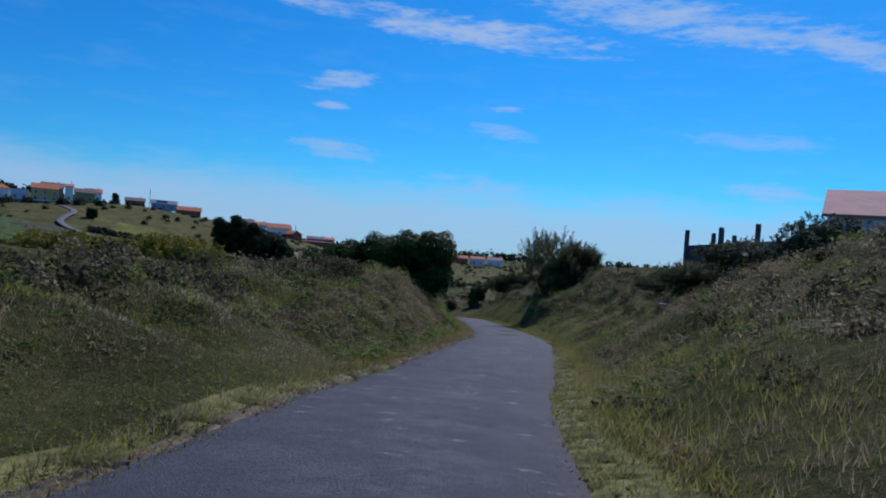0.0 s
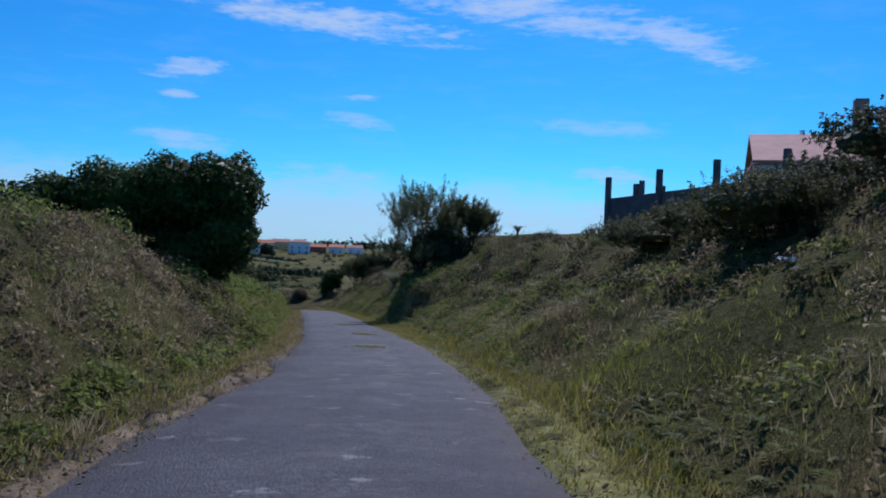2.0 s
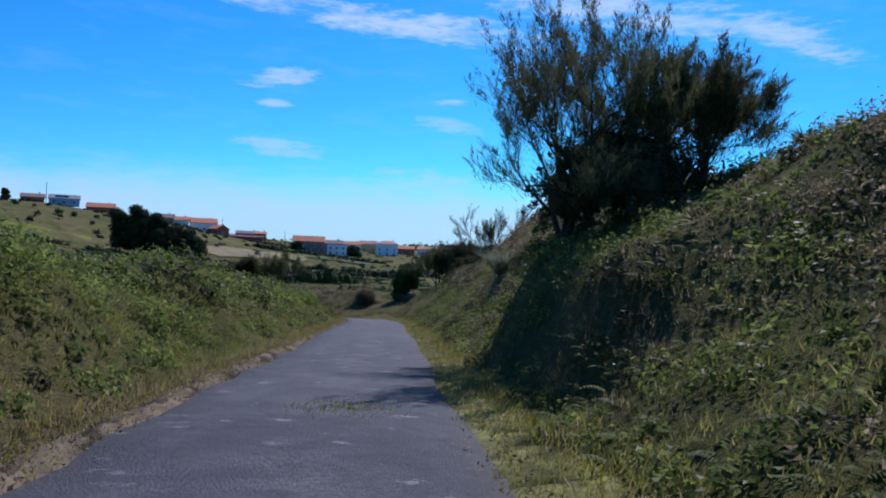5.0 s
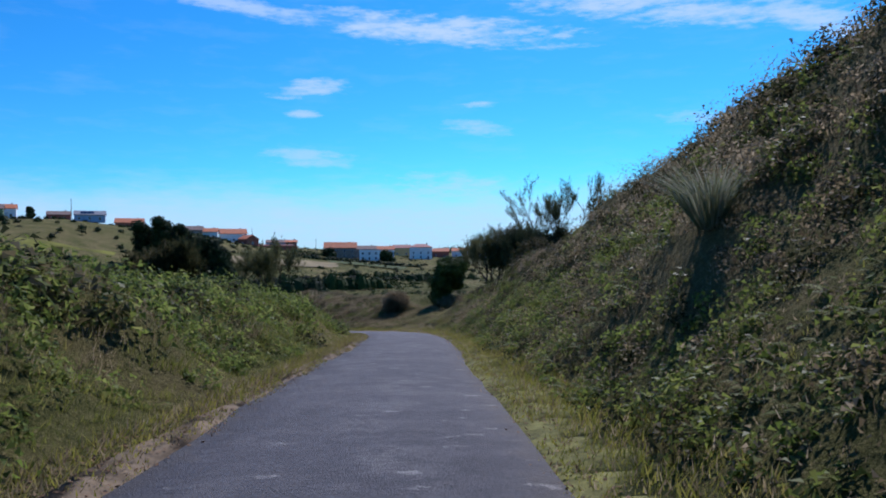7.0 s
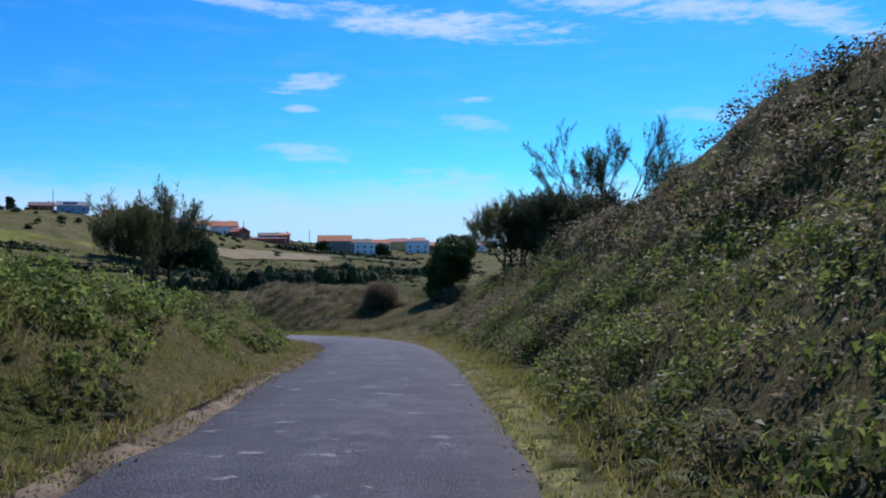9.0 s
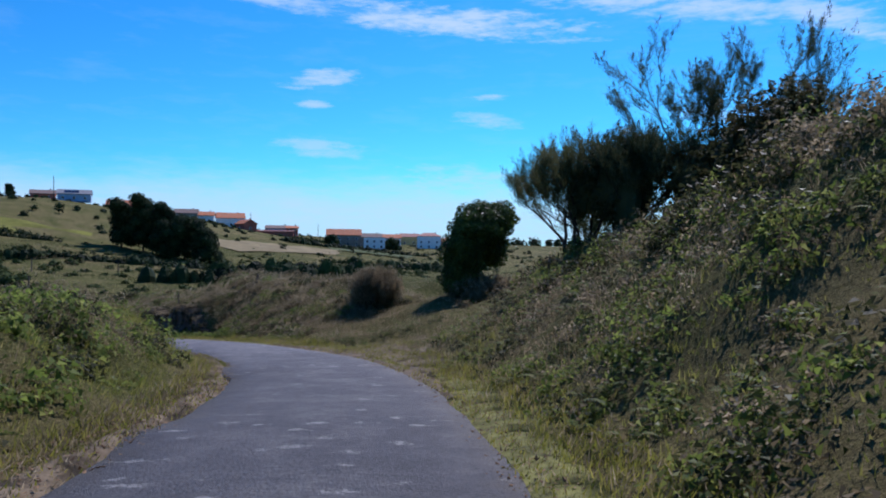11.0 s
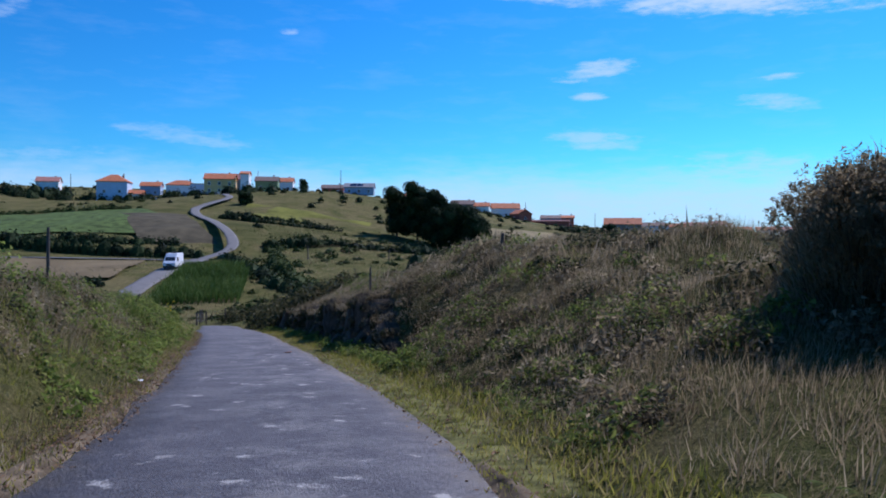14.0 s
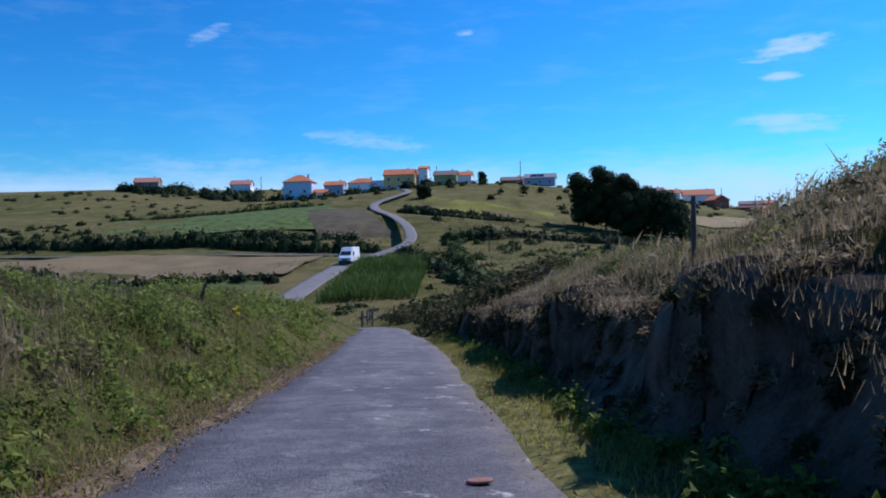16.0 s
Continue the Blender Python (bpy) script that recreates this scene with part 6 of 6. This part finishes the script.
# ---- van ----
def van():
    white = painted("van_paint", (0.82, 0.82, 0.82), 0.3, 0.03, 2.0)
    rubber, rim = painted("tyre_rubber", (0.03, 0.03, 0.03), 0.8, 0.1, 9.0), painted("steel_rim", (0.5, 0.5, 0.5), 0.35, 0.1, 9.0, 0.9)
    black = painted("black_plastic", (0.02, 0.02, 0.02), 0.5, 0.1, 9.0)
    lamp = painted("headlight_lens", (0.7, 0.7, 0.7), 0.1, 0.05, 9.0)
    ob = thing("van", on_ground(-86.3, 209.2, 0.42), "white high-roofed camper van on the valley road", "van")
    ob.rotation_euler = (0, 0, radians(24))  # its nose points down the road, towards local -y
    prof = [(-2.9, 0.35), (-2.9, 1.0), (-2.55, 1.25), (-1.75, 2.05), (-1.3, 2.55), (2.75, 2.6), (2.85, 2.3), (2.85, 0.35)]
    bm = bmesh.new()
    ring = []
    for sx, k in ((-1.0, 1), (1.0, 1)):
        ring.append([bm.verts.new((sx * (1.0 if z < 1.4 else 0.92), yy, z)) for yy, z in prof])
    bm.faces.new(ring[0])
    bm.faces.new(ring[1][::-1])
    for i in range(len(prof)):
        j = (i + 1) % len(prof)
        bm.faces.new((ring[0][i], ring[1][i], ring[1][j], ring[0][j]))
    bmesh.ops.recalc_face_normals(bm, faces=bm.faces)
    bmesh.ops.bevel(bm, geom=bm.edges[:], offset=0.07, segments=2, affect="EDGES")
    me = bpy.data.meshes.new("body")
    bm.to_mesh(me)
    bm.free()
    me.materials.append(white)
    part("body", me, ob)
    part("windscreen", poly_mesh("windscreen", [(-0.82, -2.44, 1.37), (0.82, -2.44, 1.37), (0.78, -1.85, 1.98), (-0.78, -1.85, 1.98)], [(0, 1, 2, 3)], M_GLASS), ob)
    for sx in (-1, 1):
        part("side_window", box_mesh("side_window", (0.03, 0.9, 0.55), M_GLASS, (sx * 0.965, -1.2, 1.65), 0.01), ob)
        part("headlight", box_mesh("headlight", (0.34, 0.12, 0.24), lamp, (sx * 0.72, -2.9, 0.92), 0.03), ob)
        part("wing_mirror", box_mesh("wing_mirror", (0.22, 0.12, 0.36), black, (sx * 1.14, -1.75, 1.5), 0.03), ob)
        for wy in (-1.9, 1.75):
            w = part("wheel", np_mesh("tyre", *tube([(sx * 0.8, wy, 0.34), (sx * 0.84, wy, 0.34), (sx * 1.0, wy, 0.34), (sx * 1.02, wy, 0.34)], (0.28, 0.36, 0.36, 0.28), 16), rubber, True), ob)
            part("rim", np_mesh("rim", *tube([(sx * 0.99, wy, 0.34), (sx * 1.015, wy, 0.34), (sx * 1.02, wy, 0.34)], (0.22, 0.2, 0.02), 12), rim, True), w)
    part("grille", box_mesh("grille", (1.0, 0.08, 0.26), black, (0, -2.93, 0.72), 0.02), ob)
    part("bumper", box_mesh("bumper", (1.96, 0.2, 0.26), black, (0, -2.9, 0.42), 0.05), ob)
    part("roof_vent", box_mesh("roof_vent", (0.8, 0.9, 0.2), black, (0, 0.6, 2.68), 0.04), ob)


van()


# ---- walls, posts, fences, poles ----
M_POST = painted("weathered_wood", (0.13, 0.105, 0.085), 0.9, 0.25, 5.0, bump=0.5)
M_CONC = painted("weathered_concrete", (0.13, 0.13, 0.135), 0.9, 0.2, 2.0, bump=0.4)
M_WIRE = painted("fence_wire", (0.2, 0.2, 0.2), 0.5, 0.1, 9.0, 0.8)


def unfinished_wall():
    ends = (Vector((16.76, 54.95, 0)), Vector((21.4, 41.8, 0)))
    way = (ends[1] - ends[0]).normalized()
    ob = thing("concrete_wall", (ends[0].x, ends[0].y, 0), "grey unfinished concrete wall with bare posts above the bank", "wall")
    length = (ends[1] - ends[0]).length
    bm = bmesh.new()
    bmesh.ops.create_cube(bm, size=1.0)
    bmesh.ops.scale(bm, vec=(length, 0.2, 2.6), verts=bm.verts)
    bmesh.ops.translate(bm, vec=(length / 2, 0.2, 0.62), verts=bm.verts)
    for v in bm.verts:  # its top rises towards the near end
        if v.co.z > 1:
            v.co.z += 0.05 * v.co.x
    me = bpy.data.meshes.new("panel")
    bm.to_mesh(me)
    bm.free()
    me.materials.append(M_CONC)
    p = part("panel", me, ob)
    p.rotation_euler = (0, 0, math.atan2(way.y, way.x))
    for at, top in ((0.05, 3.0), (3.6, 3.17), (7.0, 3.36), (10.5, 3.52), (13.8, 3.7)):
        q = part("post", box_mesh("post", (0.24, 0.24, 3.6), M_CONC, (0, 0, -1.8), 0.015), ob)
        q.location = way * at + Vector((0, 0, top))
        q.rotation_euler = (0.01, 0.012, math.atan2(way.y, way.x))
    for dx, dy, top in ((3.0, 3.35, 3.1), (4.4, 3.0, 3.05), (4.6, 6.2, 3.6)):
        q = part("post", box_mesh("post", (0.26, 0.26, 3.4), M_CONC, (0, 0, -1.7), 0.015), ob)
        q.location = (dx, dy, top)


unfinished_wall()


def stake(x, y, top, r, label, lean=(0, 0), name="fence_post", group=""):
    base = on_ground(x, y, -0.2)
    ob = new(name, np_mesh(name, *tube([(0, 0, 0), (lean[0] * 0.5, lean[1] * 0.5, (top - base.z) * 0.5), (lean[0], lean[1], top - base.z)], (r * 1.1, r, r * 0.85), 7), M_POST, True))
    ob.location = base
    return tagged(ob, label, "post", group)


stake(-4.9, 117.2, -6.75, 0.045, "crooked dark wooden stake on the dry bank", (0.06, 0))
stake(-19.28, 121.57, -8.93, 0.04, "leaning grey fence post behind the green bank", (0.16, 0.05))
stake(-9.27, 119.4, -7.72, 0.03, "thin dark stake on the dry brow of the bank")
stake(-64.6, 250, -9.9, 0.12, "weathered wooden pole on the valley slope", (0, 0), "utility_pole")
stake(-78, 240, -9.0, 0.12, "weathered wooden pole on the valley slope", (0, 0), "utility_pole")
stake(-12.6, 111.3, -6.7, 0.035, "thin dark stake on the grassy bank", (0.01, 0))
stake(-3.6, 96.8, -6.9, 0.05, "leaning grey fence post on the grassy bank", (-0.12, 0))
stake(-4.6, 98.6, -7.1, 0.05, "leaning grey fence post on the grassy bank", (0.1, 0))
for x, y in ((-240, 372), (-262, 366), (-190, 398), (-150, 398), (-95, 500), (-60, 505)):
    stake(x, y, on_ground(x, y).z + 9.5, 0.14, "thin utility pole above the village roofs", (0, 0), "utility_pole", "village poles")


def wire_fence():
    pts = [(-47.3, 163.8), (-45, 160.4), (-43, 157.5), (-41.6, 155.2), (-40.3, 153.4), (-38.8, 152.6), (-37.0, 152.6)]
    base = on_ground(*pts[0])
    ob = thing("wire_fence", base, "low wire fence on dark posts round the bend", "fence")
    tops = []
    for x, y in pts:
        g = on_ground(x, y) - base
        part("post", np_mesh("post", *tube([(g.x, g.y, g.z - 0.3), (g.x, g.y, g.z + 1.15)], (0.06, 0.055), 7), M_POST, True), ob)
        tops.append(g)
    for h in (0.45, 0.75, 1.05):
        part("wire", np_mesh("wire", *tube([(g.x, g.y, g.z + h) for g in tops], [0.008] * len(tops), 4), M_WIRE), ob)


wire_fence()


M_SCRAP = painted("white_litter", (0.75, 0.75, 0.73), 0.6, 0.1, 12.0)
M_RUST = painted("rusty_lid", (0.3, 0.13, 0.08), 0.7, 0.25, 8.0, bump=0.4)


def scrap(x, y, size, seed, label):
    """A crumpled scrap of litter."""
    g = np.random.default_rng(seed)
    a, b = np.meshgrid(np.linspace(-1, 1, 5), np.linspace(-0.7, 0.7, 4))
    v = np.stack([a.ravel(), b.ravel(), g.uniform(0.05, 0.7, 20)], 1) * size + g.normal(0, 0.15 * size, (20, 3)) * (1, 1, 0)
    i = np.arange(20).reshape(4, 5)
    f = np.stack([i[:-1, :-1].ravel(), i[:-1, 1:].ravel(), i[1:, 1:].ravel(), i[1:, :-1].ravel()], 1)
    ob = new("litter_scrap", np_mesh("litter_scrap", v, f, M_SCRAP))
    ob.location = on_ground(x, y, 0.03)
    tagged(ob, label, "litter")


scrap(-8.07, 108.6, 0.05, 3, "crumpled white paper scrap on the verge")
scrap(7.07, 24.9, 0.11, 4, "crumpled white plastic scrap on the bank")


def flat_lid():
    bm = bmesh.new()
    bmesh.ops.create_circle(bm, cap_ends=True, radius=0.085, segments=18)
    r = bmesh.ops.extrude_face_region(bm, geom=bm.faces[:])
    bmesh.ops.translate(bm, vec=(0, 0, 0.02), verts=[e for e in r["geom"] if isinstance(e, bmesh.types.BMVert)])
    bmesh.ops.scale(bm, vec=(1, 0.75, 1), verts=bm.verts)
    bmesh.ops.bevel(bm, geom=bm.edges[:], offset=0.006, segments=1, affect="EDGES")
    me = bpy.data.meshes.new("flat_lid")
    bm.to_mesh(me)
    bm.free()
    me.materials.append(M_RUST)
    ob = new("flat_lid", me)
    s, u, z = along_lane(np.array([-9.55]), np.array([115.39]))
    ob.location, ob.rotation_euler = (-9.55, 115.39, float(z[0]) + 0.03), (-0.1, -0.07, 0.6)
    tagged(ob, "flat reddish-brown lid lying on the asphalt", "lid")


flat_lid()
